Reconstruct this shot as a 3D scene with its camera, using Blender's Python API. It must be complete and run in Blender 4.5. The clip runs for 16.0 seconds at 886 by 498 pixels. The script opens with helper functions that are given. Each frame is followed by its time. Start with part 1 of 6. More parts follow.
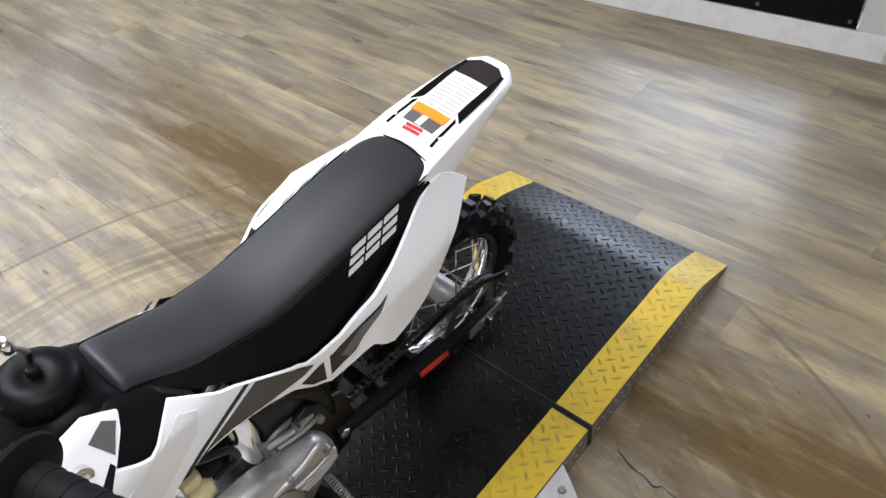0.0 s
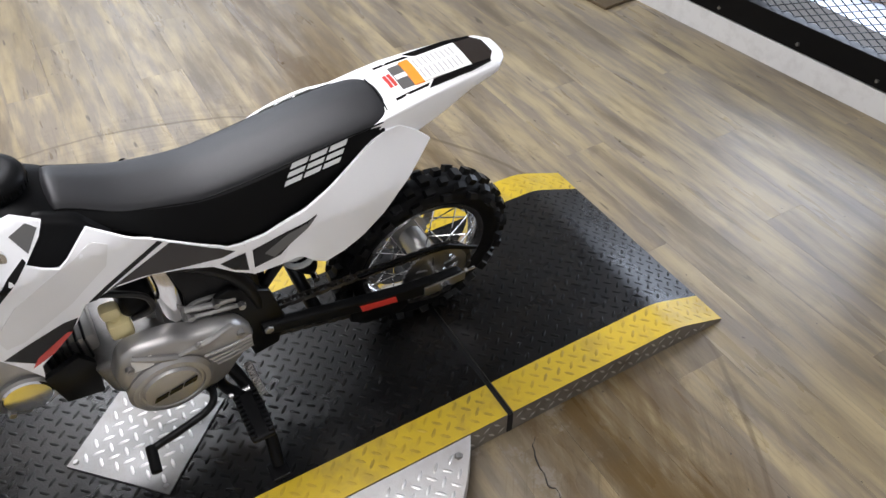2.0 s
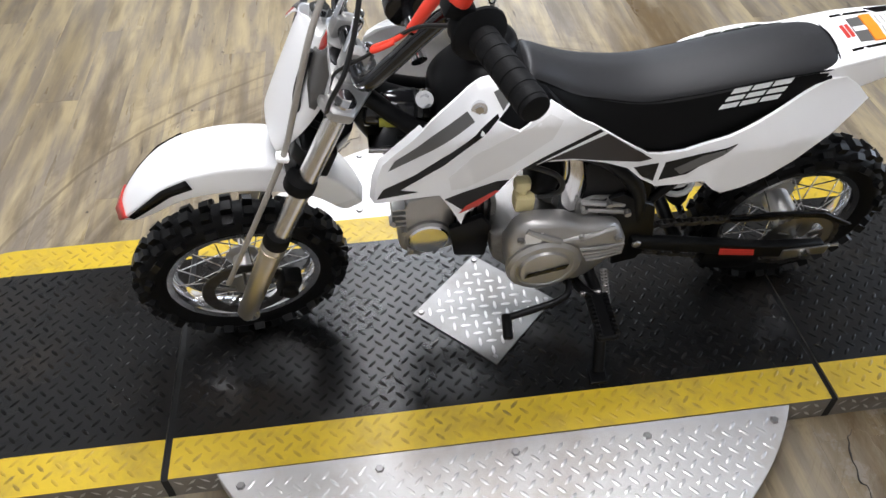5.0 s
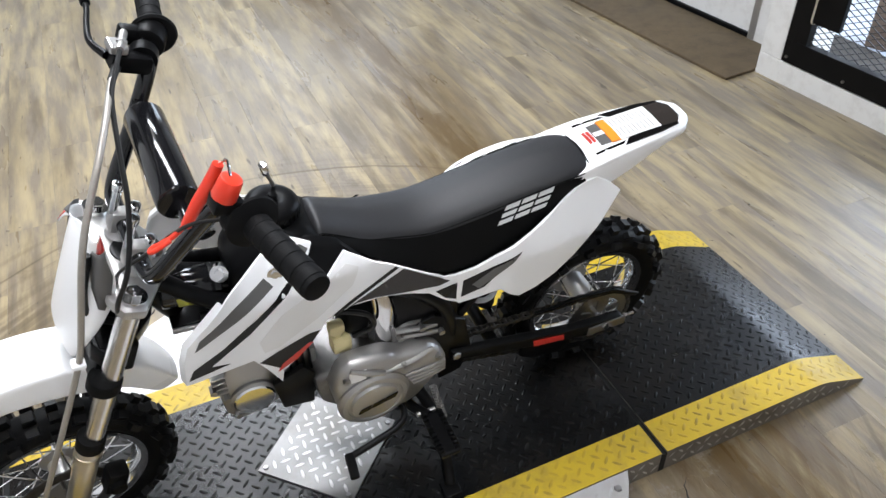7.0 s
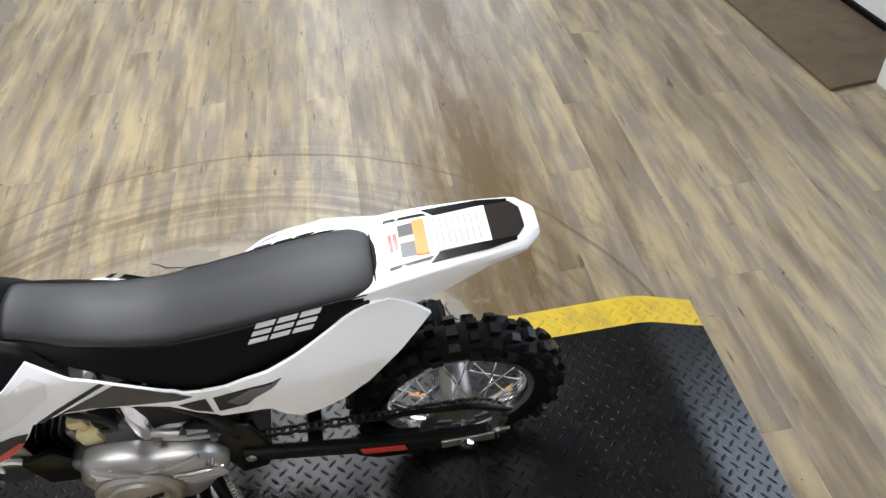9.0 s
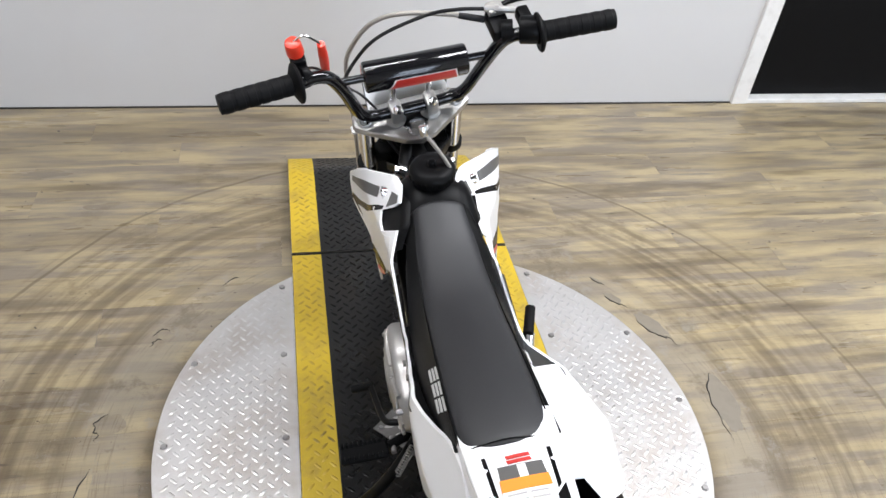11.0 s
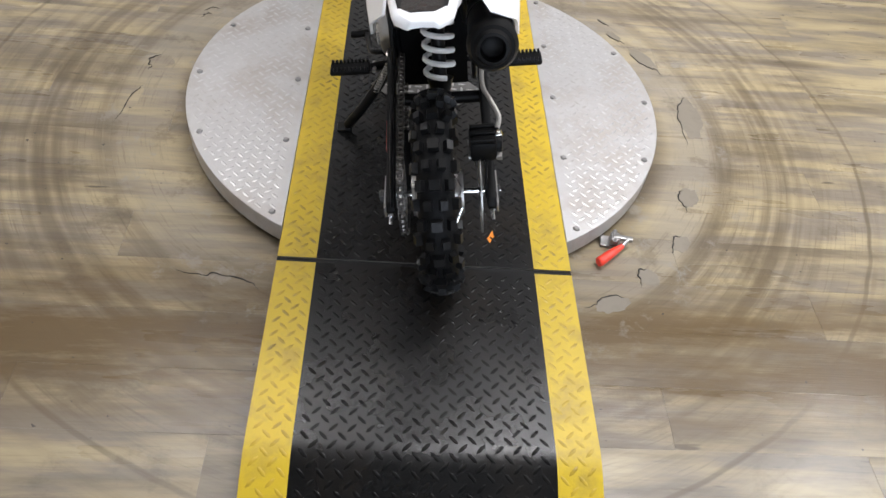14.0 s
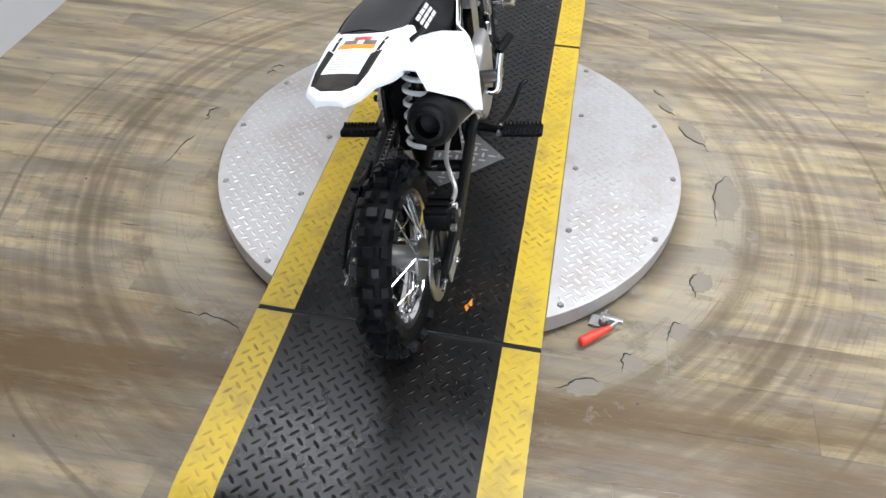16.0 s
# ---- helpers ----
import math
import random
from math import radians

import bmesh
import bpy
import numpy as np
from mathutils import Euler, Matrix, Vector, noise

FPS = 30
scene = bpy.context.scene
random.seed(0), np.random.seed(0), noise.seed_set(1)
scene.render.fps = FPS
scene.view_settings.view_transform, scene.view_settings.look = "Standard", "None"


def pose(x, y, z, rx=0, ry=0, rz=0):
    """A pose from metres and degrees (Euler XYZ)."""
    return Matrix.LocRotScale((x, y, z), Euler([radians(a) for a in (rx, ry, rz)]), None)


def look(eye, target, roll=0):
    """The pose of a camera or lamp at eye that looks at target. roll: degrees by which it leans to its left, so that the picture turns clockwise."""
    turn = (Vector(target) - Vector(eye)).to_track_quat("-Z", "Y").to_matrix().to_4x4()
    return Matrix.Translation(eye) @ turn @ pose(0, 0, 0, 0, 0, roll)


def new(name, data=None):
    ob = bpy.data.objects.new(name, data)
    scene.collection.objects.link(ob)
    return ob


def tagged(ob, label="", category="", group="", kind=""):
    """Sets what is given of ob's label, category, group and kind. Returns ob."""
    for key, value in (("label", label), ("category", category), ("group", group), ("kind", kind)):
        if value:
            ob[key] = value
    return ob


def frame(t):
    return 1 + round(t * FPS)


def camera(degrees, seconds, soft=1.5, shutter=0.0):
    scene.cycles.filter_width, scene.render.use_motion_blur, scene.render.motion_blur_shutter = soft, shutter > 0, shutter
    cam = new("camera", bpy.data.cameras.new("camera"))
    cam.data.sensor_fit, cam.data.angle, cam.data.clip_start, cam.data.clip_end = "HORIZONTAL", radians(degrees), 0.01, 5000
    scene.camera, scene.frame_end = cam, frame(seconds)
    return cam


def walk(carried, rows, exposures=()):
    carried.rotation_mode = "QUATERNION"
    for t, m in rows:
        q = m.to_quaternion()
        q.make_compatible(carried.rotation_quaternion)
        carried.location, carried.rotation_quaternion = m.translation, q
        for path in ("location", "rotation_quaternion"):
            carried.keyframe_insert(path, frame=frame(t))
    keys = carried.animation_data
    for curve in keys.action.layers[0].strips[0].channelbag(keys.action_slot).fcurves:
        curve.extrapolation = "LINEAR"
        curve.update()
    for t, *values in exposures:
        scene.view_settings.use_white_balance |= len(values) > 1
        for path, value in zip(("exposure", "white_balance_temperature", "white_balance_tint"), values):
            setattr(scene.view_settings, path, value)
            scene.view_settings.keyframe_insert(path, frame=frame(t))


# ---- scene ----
cam = camera(61.1, 16.0)
PATH = [
    (0, (-0.683, 0.054, 1.272), (0.356, -0.937, -0.121), -8.1),
    (0.5, (-0.85, 0.019, 1.329), (0.31, -0.899, -0.017), -6.5),
    (1, (-0.909, -0.108, 1.328), (0.487, -0.761, 0.054), -2.3),
    (1.5, (-0.952, -0.151, 1.283), (0.365, -0.772, -0.088), -1.5),
    (2, (-0.964, -0.103, 1.274), (0.305, -0.808, -0.102), -1.0),
    (2.5, (-0.97, -0.037, 1.27), (0.345, -0.686, -0.09), -0.3),
    (3, (-0.98, 0.023, 1.263), (0.369, -0.492, -0.121), 1.7),
    (3.5, (-0.984, 0.073, 1.258), (0.39, -0.267, -0.155), 1.6),
    (4, (-0.978, 0.122, 1.257), (0.402, -0.078, -0.176), 0.8),
    (4.2, (-0.976, 0.145, 1.255), (0.409, -0.005, -0.18), -0.4),
    (6.3, (-1.0, 0.221, 1.288), (0.445, -0.163, -0.04), -1.0),
    (6.5, (-0.995, 0.208, 1.301), (0.455, -0.25, 0.002), -0.8),
    (7, (-0.971, 0.145, 1.339), (0.46, -0.465, 0.082), -1.8),
    (7.5, (-0.958, -0.031, 1.368), (0.538, -0.453, 0.109), -3.3),
    (8, (-0.974, -0.237, 1.38), (0.511, -0.52, 0.071), -0.8),
    (8.5, (-0.906, -0.352, 1.358), (0.538, -0.586, -0.006), -2.4),
    (9, (-0.769, -0.53, 1.354), (0.658, -0.643, -0.043), -6.2),
    (9.3, (-0.699, -0.697, 1.369), (0.688, -0.502, -0.058), -0.3),
    (9.5, (-0.706, -0.782, 1.374), (0.605, -0.311, -0.061), 0.5),
    (9.8, (-0.684, -0.834, 1.363), (0.474, 0.066, 0.028), 1.1),
    (10, (-0.580, -0.817, 1.347), (0.425, 0.263, -0.003), 1.7),
    (10.2, (-0.502, -0.802, 1.369), (0.336, 0.398, 0.007), 4.2),
    (12.3, (-0.113, -1.525, 1.424), (0.003, 0.148, 0.334), 4.7),
    (12.5, (-0.1, -1.542, 1.414), (0.032, 0.105, 0.286), 6.4),
    (13, (-0.089, -1.567, 1.339), (0.03, -0.021, 0.076), 7.1),
    (13.5, (-0.08, -1.598, 1.275), (0.073, -0.161, -0.108), 7.5),
    (14, (-0.088, -1.622, 1.236), (0.067, -0.286, -0.244), 8.0),
    (14.5, (-0.101, -1.628, 1.237), (0.09, -0.281, -0.229), 9.2),
    (15, (-0.107, -1.661, 1.26), (0.052, -0.261, -0.159), 6.0),
    (15.5, (0.056, -1.626, 1.271), (0.002, -0.228, -0.158), -0.4),
    (16, (0.276, -1.571, 1.297), (0.019, -0.184, -0.121), 0.7),
]
walk(cam, [(t, look(eye, target, roll)) for t, eye, target, roll in PATH], exposures=[(0, -0.16, 6350, 11), (1, -0.20, 6100, 8), (2, -0.24, 6500, 12), (3, -0.22, 6400, 10), (6.5, -0.15, 6500, 11), (7, -0.13, 6350, 9), (8.5, -0.20, 6480, 9), (10, -0.17, 6350, 10), (12.5, -0.30, 6700, 10), (13, -0.36, 6650, 10), (14, -0.22, 6600, 11), (16, -0.08, 6250, 9)])

# ---- light ----
world = bpy.data.worlds.new("world")
scene.world = world
world.use_nodes = True
world.node_tree.nodes["Background"].inputs[0].default_value = (0.75, 0.85, 1.0, 1)
world.node_tree.nodes["Background"].inputs[1].default_value = 2.0


def area_lamp(name, at, target, sx, sy, watts, colour, spread=180):
    data = bpy.data.lights.new(name, "AREA")
    data.shape, data.size, data.size_y, data.energy, data.color, data.spread = "RECTANGLE", sx, sy, watts, colour, radians(spread)
    ob = new(name, data)
    ob.matrix_world = look(at, target)
    return ob


area_lamp("tube_and_fill_light", (0.85, 0.0, 2.52), (0.75, 0.18, 0), 1.25, 0.34, 43, (0.98, 0.985, 1.03), 150)
area_lamp("tube_and_fill_light", (2.35, 0.08, 2.52), (2.10, 0.22, 0), 1.15, 0.28, 38, (0.95, 0.985, 1.05), 150)
area_lamp("tube_and_fill_light", (-0.75, 0.30, 2.52), (-0.70, 0.55, 0), 1.25, 0.10, 17, (0.98, 0.985, 1.03), 140)
# unseen fill lamp, added to brighten the bike's left side
area_lamp("tube_and_fill_light", (-1.25, -0.40, 2.52), (-1.05, -0.25, 0), 0.10, 1.25, 9, (0.98, 0.985, 1.03), 145)
# unseen far fill lamp, tinted blue to brighten the floor on the right
area_lamp("tube_and_fill_light", (3.33, -0.30, 2.52), (3.25, -0.1, 0), 1.0, 0.28, 22, (0.82, 0.96, 1.12), 150)
area_lamp("window_light", (0.4, -2.75, 0.95), (0.4, 0, 0.25), 1.2, 1.5, 36, (0.70, 0.81, 1.0))
# daylight of an unseen window, assumed from the bluish sheen on the floor
area_lamp("window_light", (4.05, -0.9, 1.35), (0.5, -0.9, 0.9), 1.6, 1.0, 9, (0.80, 0.89, 1.0))


# ---- materials ----
def material(name, colour, rough=0.5, metal=0.0, vary=0.12, scale=30.0, bump=0.0, bump_scale=200.0, rough_vary=0.1, dirt=None, dirt_scale=6.0, dirt_amount=0.5, coat=0.0, spec=0.5):
    """Principled surface with two scales of variation, fine relief and, if asked, patches of dirt."""
    m = bpy.data.materials.new(name)
    m.use_nodes = True
    n, l = m.node_tree.nodes, m.node_tree.links
    b = n["Principled BSDF"]
    b.inputs["Metallic"].default_value = metal
    b.inputs["Coat Weight"].default_value = coat
    b.inputs["Specular IOR Level"].default_value = spec
    geo = n.new("ShaderNodeTexCoord")
    fine, wide = n.new("ShaderNodeTexNoise"), n.new("ShaderNodeTexNoise")
    fine.inputs["Scale"].default_value, fine.inputs["Detail"].default_value = scale, 6
    wide.inputs["Scale"].default_value, wide.inputs["Detail"].default_value = scale / 7, 3
    l.new(geo.outputs["Object"], fine.inputs["Vector"])
    l.new(geo.outputs["Object"], wide.inputs["Vector"])
    mix = n.new("ShaderNodeMix")
    mix.data_type = "FLOAT"
    mix.inputs[0].default_value = 0.45
    l.new(fine.outputs["Fac"], mix.inputs[2])
    l.new(wide.outputs["Fac"], mix.inputs[3])
    ramp = n.new("ShaderNodeMix")
    ramp.data_type = "RGBA"
    ramp.inputs[6].default_value = (*[c * (1 - vary) for c in colour], 1)
    ramp.inputs[7].default_value = (*[min(1, c * (1 + vary)) for c in colour], 1)
    l.new(mix.outputs[0], ramp.inputs[0])
    out = ramp.outputs[2]
    if dirt:
        d = n.new("ShaderNodeTexNoise")
        d.inputs["Scale"].default_value, d.inputs["Detail"].default_value, d.inputs["Roughness"].default_value = dirt_scale, 7, 0.65
        l.new(geo.outputs["Object"], d.inputs["Vector"])
        r = n.new("ShaderNodeMapRange")
        r.inputs[1].default_value, r.inputs[2].default_value, r.inputs[4].default_value = 0.48, 0.72, dirt_amount
        l.new(d.outputs["Fac"], r.inputs[0])
        dm = n.new("ShaderNodeMix")
        dm.data_type = "RGBA"
        dm.inputs[7].default_value = (*dirt, 1)
        l.new(r.outputs[0], dm.inputs[0])
        l.new(out, dm.inputs[6])
        out = dm.outputs[2]
    l.new(out, b.inputs["Base Color"])
    rr = n.new("ShaderNodeMapRange")
    rr.inputs[3].default_value, rr.inputs[4].default_value = max(0.02, rough - rough_vary), min(1, rough + rough_vary)
    l.new(wide.outputs["Fac"], rr.inputs[0])
    l.new(rr.outputs[0], b.inputs["Roughness"])
    if bump:
        bt, bn = n.new("ShaderNodeTexNoise"), n.new("ShaderNodeBump")
        bt.inputs["Scale"].default_value, bt.inputs["Detail"].default_value = bump_scale, 4
        l.new(geo.outputs["Object"], bt.inputs["Vector"])
        bn.inputs["Strength"].default_value, bn.inputs["Distance"].default_value = bump, 0.001
        l.new(bt.outputs["Fac"], bn.inputs["Height"])
        l.new(bn.outputs[0], b.inputs["Normal"])
    return m


def plank_material():
    """Vinyl planks: grey-brown and tan streaks along x, worn in rings round the turntable."""
    m = bpy.data.materials.new("vinyl_plank")
    m.use_nodes = True
    n, l = m.node_tree.nodes, m.node_tree.links
    b = n["Principled BSDF"]
    geo, info = n.new("ShaderNodeNewGeometry"), n.new("ShaderNodeObjectInfo")

    def math_node(op, a, c=None, d=None):
        k = n.new("ShaderNodeMath")
        k.operation = op
        for i, v in enumerate((a, c, d)):
            if v is None:
                continue
            if isinstance(v, (int, float)):
                k.inputs[i].default_value = v
            else:
                l.new(v, k.inputs[i])
        return k.outputs[0]

    def noise_at(vec, sc, detail, roughness=0.6):
        k = n.new("ShaderNodeTexNoise")
        k.inputs["Scale"].default_value, k.inputs["Detail"].default_value, k.inputs["Roughness"].default_value = sc, detail, roughness
        l.new(vec, k.inputs["Vector"])
        return k.outputs["Fac"]

    def blend(fac, a, c):
        k = n.new("ShaderNodeMix")
        k.data_type = "RGBA"
        l.new(fac, k.inputs[0])
        for i, v in ((6, a), (7, c)):
            if isinstance(v, tuple):
                k.inputs[i].default_value = (*v, 1)
            else:
                l.new(v, k.inputs[i])
        return k.outputs[2]

    def span(v, lo, hi, a=0.0, c=1.0):
        k = n.new("ShaderNodeMapRange")
        k.inputs[1].default_value, k.inputs[2].default_value, k.inputs[3].default_value, k.inputs[4].default_value = lo, hi, a, c
        l.new(v, k.inputs[0])
        return k.outputs[0]

    sep = n.new("ShaderNodeSeparateXYZ")
    l.new(geo.outputs["Position"], sep.inputs[0])
    shift = math_node("MULTIPLY", info.outputs["Random"], 37.0)
    comb = n.new("ShaderNodeCombineXYZ")
    l.new(math_node("ADD", math_node("MULTIPLY", sep.outputs[0], 0.15), shift), comb.inputs[0])
    l.new(sep.outputs[1], comb.inputs[1])
    l.new(shift, comb.inputs[2])
    streak = noise_at(comb.outputs[0], 23, 5, 0.55)
    comb2 = n.new("ShaderNodeCombineXYZ")
    l.new(math_node("ADD", math_node("MULTIPLY", sep.outputs[0], 0.05), shift), comb2.inputs[0])
    l.new(sep.outputs[1], comb2.inputs[1])
    grain = noise_at(comb2.outputs[0], 170, 4, 0.6)
    comb3 = n.new("ShaderNodeCombineXYZ")
    l.new(math_node("ADD", math_node("MULTIPLY", sep.outputs[0], 0.17), shift), comb3.inputs[0])
    l.new(sep.outputs[1], comb3.inputs[1])
    blot = noise_at(comb3.outputs[0], 10, 4, 0.55)
    long = n.new("ShaderNodeCombineXYZ")
    l.new(math_node("MULTIPLY", sep.outputs[0], 0.16), long.inputs[0])
    l.new(sep.outputs[1], long.inputs[1])
    broad = noise_at(long.outputs[0], 5, 3, 0.5)
    col = blend(span(streak, 0.40, 0.62), (0.230, 0.192, 0.146), (0.412, 0.330, 0.194))
    col = blend(span(blot, 0.53, 0.66, 0, 0.70), col, (0.110, 0.082, 0.050))
    col = blend(span(broad, 0.50, 0.66, 0, 0.50), col, (0.150, 0.112, 0.062))
    col = blend(span(grain, 0.54, 0.72, 0, 0.26), col, (0.075, 0.056, 0.036))
    col = blend(math_node("MULTIPLY", info.outputs["Random"], 0.24), col, (0.120, 0.090, 0.056))
    knots = noise_at(comb3.outputs[0], 42, 2, 0.5)
    col = blend(span(knots, 0.70, 0.76, 0, 0.8), col, (0.055, 0.042, 0.030))
    fine = noise_at(comb.outputs[0], 60, 5, 0.7)
    col = blend(span(fine, 0.56, 0.72, 0, 0.25), col, (0.40, 0.33, 0.21))
    # wear and dirt in rings where the platform's wheels run
    r = math_node("SQRT", math_node("ADD", math_node("MULTIPLY", sep.outputs[0], sep.outputs[0]), math_node("MULTIPLY", sep.outputs[1], sep.outputs[1])))
    ring = n.new("ShaderNodeCombineXYZ")
    l.new(r, ring.inputs[0])
    ang = math_node("ARCTAN2", sep.outputs[1], sep.outputs[0])
    l.new(math_node("MULTIPLY", ang, 0.035), ring.inputs[1])
    rings = noise_at(ring.outputs[0], 26, 5, 0.7)
    patch = noise_at(geo.outputs["Position"], 2.2, 3)
    worn = math_node("MULTIPLY", span(r, 0.62, 0.69), span(r, 0.76, 0.83, 1, 0))
    col = blend(math_node("MULTIPLY", worn, span(patch, 0.36, 0.60, 0.15, 0.65)), col, (0.285, 0.248, 0.195))
    band = math_node("MULTIPLY", span(r, 0.70, 0.80), span(r, 1.12, 1.35, 1, 0))
    amount = math_node("MULTIPLY", math_node("MULTIPLY", span(rings, 0.47, 0.66), band), span(patch, 0.40, 0.62, 0.15, 0.60))
    col = blend(amount, col, (0.110, 0.080, 0.044))
    for radius, width, deep in ((0.80, 0.03, 0.45), (0.905, 0.018, 0.48), (0.945, 0.024, 0.66), (0.985, 0.013, 0.42), (1.035, 0.016, 0.34), (1.155, 0.007, 0.65)):
        wob = math_node("ADD", r, math_node("MULTIPLY", math_node("SUBTRACT", patch, 0.5), 0.05))
        line = math_node("MULTIPLY", span(math_node("ABSOLUTE", math_node("SUBTRACT", wob, radius)), width * 0.4, width, deep, 0), math_node("MULTIPLY", span(noise_at(ring.outputs[0], 60, 3), 0.30, 0.5, 0.45, 1.0), span(patch, 0.36, 0.54, 0.45, 1.0)))
        col = blend(line, col, (0.088, 0.062, 0.034))
    scratches = noise_at(ring.outputs[0], 190, 3, 0.6)
    col = blend(math_node("MULTIPLY", span(scratches, 0.56, 0.68, 0, 0.40), math_node("MULTIPLY", span(r, 0.62, 0.72), span(r, 1.12, 1.18, 1, 0))), col, (0.110, 0.082, 0.050))
    # brown band across the planks behind the turntable
    brown_band = math_node("MULTIPLY", span(math_node("ABSOLUTE", math_node("ADD", sep.outputs[1], 0.77)), 0.08, 0.25, 1, 0), span(noise_at(long.outputs[0], 11, 7, 0.7), 0.38, 0.56, 0.22, 0.95))
    col = blend(brown_band, col, (0.108, 0.066, 0.022))
    # grime round the turntable's edge, with its contact shadow painted in
    col = blend(math_node("MULTIPLY", span(r, 0.605, 0.66, 0.75, 0), span(patch, 0.38, 0.6, 0.4, 1.0)), col, (0.085, 0.060, 0.032))
    grime = noise_at(geo.outputs["Position"], 7.5, 7, 0.72)
    col = blend(math_node("MULTIPLY", span(grime, 0.55, 0.63, 0, 0.42), span(r, 0.95, 1.5, 1.0, 0.25)), col, (0.092, 0.066, 0.036))
    rubbed = noise_at(geo.outputs["Position"], 11, 7, 0.75)
    col = blend(math_node("MULTIPLY", span(rubbed, 0.56, 0.64, 0, 0.6), span(r, 0.80, 0.90, 1, 0)), col, (0.27, 0.245, 0.21))
    specks = noise_at(geo.outputs["Position"], 42, 2)
    col = blend(span(specks, 0.725, 0.75, 0, 0.85), col, (0.035, 0.03, 0.026))
    b.inputs["Specular IOR Level"].default_value = 0.42
    l.new(col, b.inputs["Base Color"])
    l.new(span(blot, 0.3, 0.7, 0.25, 0.36), b.inputs["Roughness"])
    bn = n.new("ShaderNodeBump")
    bn.inputs["Strength"].default_value, bn.inputs["Distance"].default_value = 0.4, 0.001
    l.new(grain, bn.inputs["Height"])
    l.new(bn.outputs[0], b.inputs["Normal"])
    return m


PLANK = plank_material()
SUBFLOOR = material("floor_base", (0.06, 0.05, 0.04), 0.8)
WALL = material("wall_paint", (0.58, 0.577, 0.575), 0.55, vary=0.03, scale=3, bump=0.15, bump_scale=260, dirt=(0.5, 0.46, 0.4), dirt_scale=1.4, dirt_amount=0.10)
TRIM = material("white_trim", (0.78, 0.77, 0.75), 0.42, vary=0.05, scale=12, dirt=(0.25, 0.21, 0.17), dirt_scale=17, dirt_amount=0.22)
# unseen ceiling, kept dark so that it bounces and reflects little light
CEIL = material("ceiling_paint", (0.11, 0.11, 0.108), 0.8)
DARKDOOR = material("dark_door", (0.004, 0.004, 0.0045), 0.5, spec=0.12)
MAT = material("threshold_wood", (0.125, 0.090, 0.050), 0.6, vary=0.45, scale=25, bump=0.3, bump_scale=90, dirt=(0.050, 0.036, 0.022), dirt_scale=12, dirt_amount=0.7)
BLACKPLATE = material("black_plate", (0.0055, 0.0054, 0.0053), 0.28, vary=0.35, scale=60, bump=0.3, bump_scale=300, dirt=(0.026, 0.017, 0.009), dirt_scale=5.5, dirt_amount=0.35, spec=0.34)
BLACKLUG = material("worn_black_tread", (0.004, 0.004, 0.0039), 0.30, vary=0.5, scale=45, dirt=(0.030, 0.023, 0.017), dirt_scale=12, dirt_amount=0.4, spec=0.12)
YELLOWLUG = material("worn_yellow_tread", (0.46, 0.31, 0.018), 0.42, vary=0.2, scale=40, dirt=(0.055, 0.040, 0.016), dirt_scale=11, dirt_amount=0.85)
YELLOW = material("yellow_paint", (0.56, 0.385, 0.018), 0.45, vary=0.12, scale=40, bump=0.15, bump_scale=300, dirt=(0.24, 0.17, 0.05), dirt_scale=14, dirt_amount=0.6)
STEEL = material("bare_treadplate", (0.56, 0.545, 0.53), 0.50, metal=0.7, vary=0.14, scale=40, bump=0.12, bump_scale=350, dirt=(0.34, 0.27, 0.21), dirt_scale=6, dirt_amount=0.6)
CENTREPLATE = material("dull_steel_plate", (0.22, 0.215, 0.21), 0.46, metal=0.85, vary=0.18, scale=40, bump=0.2, bump_scale=300, dirt=(0.11, 0.09, 0.07), dirt_scale=9, dirt_amount=0.6)
# lugs lighter than their plates: their glints are put into the colour
STEELLUG = material("glint_tread", (0.60, 0.59, 0.58), 0.36, metal=0.85, vary=0.25, scale=50, dirt=(0.30, 0.25, 0.2), dirt_scale=8, dirt_amount=0.5)
SKIRT = material("platform_skirt", (0.10, 0.092, 0.08), 0.55, vary=0.3, scale=30, dirt=(0.2, 0.16, 0.11), dirt_scale=10)
GAP = material("gap_black", (0.008, 0.008, 0.008), 0.6, spec=0.3)
BOLT = material("bolt_steel", (0.35, 0.34, 0.33), 0.4, metal=1.0)
WHITE = material("white_plastic", (0.90, 0.90, 0.90), 0.28, vary=0.02, scale=6, rough_vary=0.06, coat=0.15)
# seat top lighter than the sides, some of its grey sheen put into the colour
SEATTOP = material("seat_vinyl", (0.014, 0.014, 0.0155), 0.46, vary=0.12, scale=60, bump=0.35, bump_scale=900, rough_vary=0.05, spec=0.45)
SEATSIDE = material("seat_side", (0.004, 0.004, 0.004), 0.45, vary=0.1, bump=0.2, bump_scale=900, spec=0.09)
BLACKP = material("black_plastic", (0.0045, 0.0045, 0.0048), 0.38, vary=0.2, bump=0.1, bump_scale=500, spec=0.08)
FRAME = material("black_frame", (0.004, 0.004, 0.0044), 0.34, vary=0.2, spec=0.14)
GLOSS = material("gloss_black", (0.006, 0.006, 0.007), 0.10, vary=0.1, rough_vary=0.03)
RUBBER = material("rubber", (0.004, 0.004, 0.0042), 0.6, vary=0.3, scale=70, bump=0.3, bump_scale=400, spec=0.12)
KNOB = material("tyre_knob", (0.006, 0.006, 0.0062), 0.40, vary=0.25, scale=90, spec=0.20)
CHROME = material("chrome", (0.78, 0.78, 0.79), 0.12, metal=1.0, vary=0.04, rough_vary=0.04)
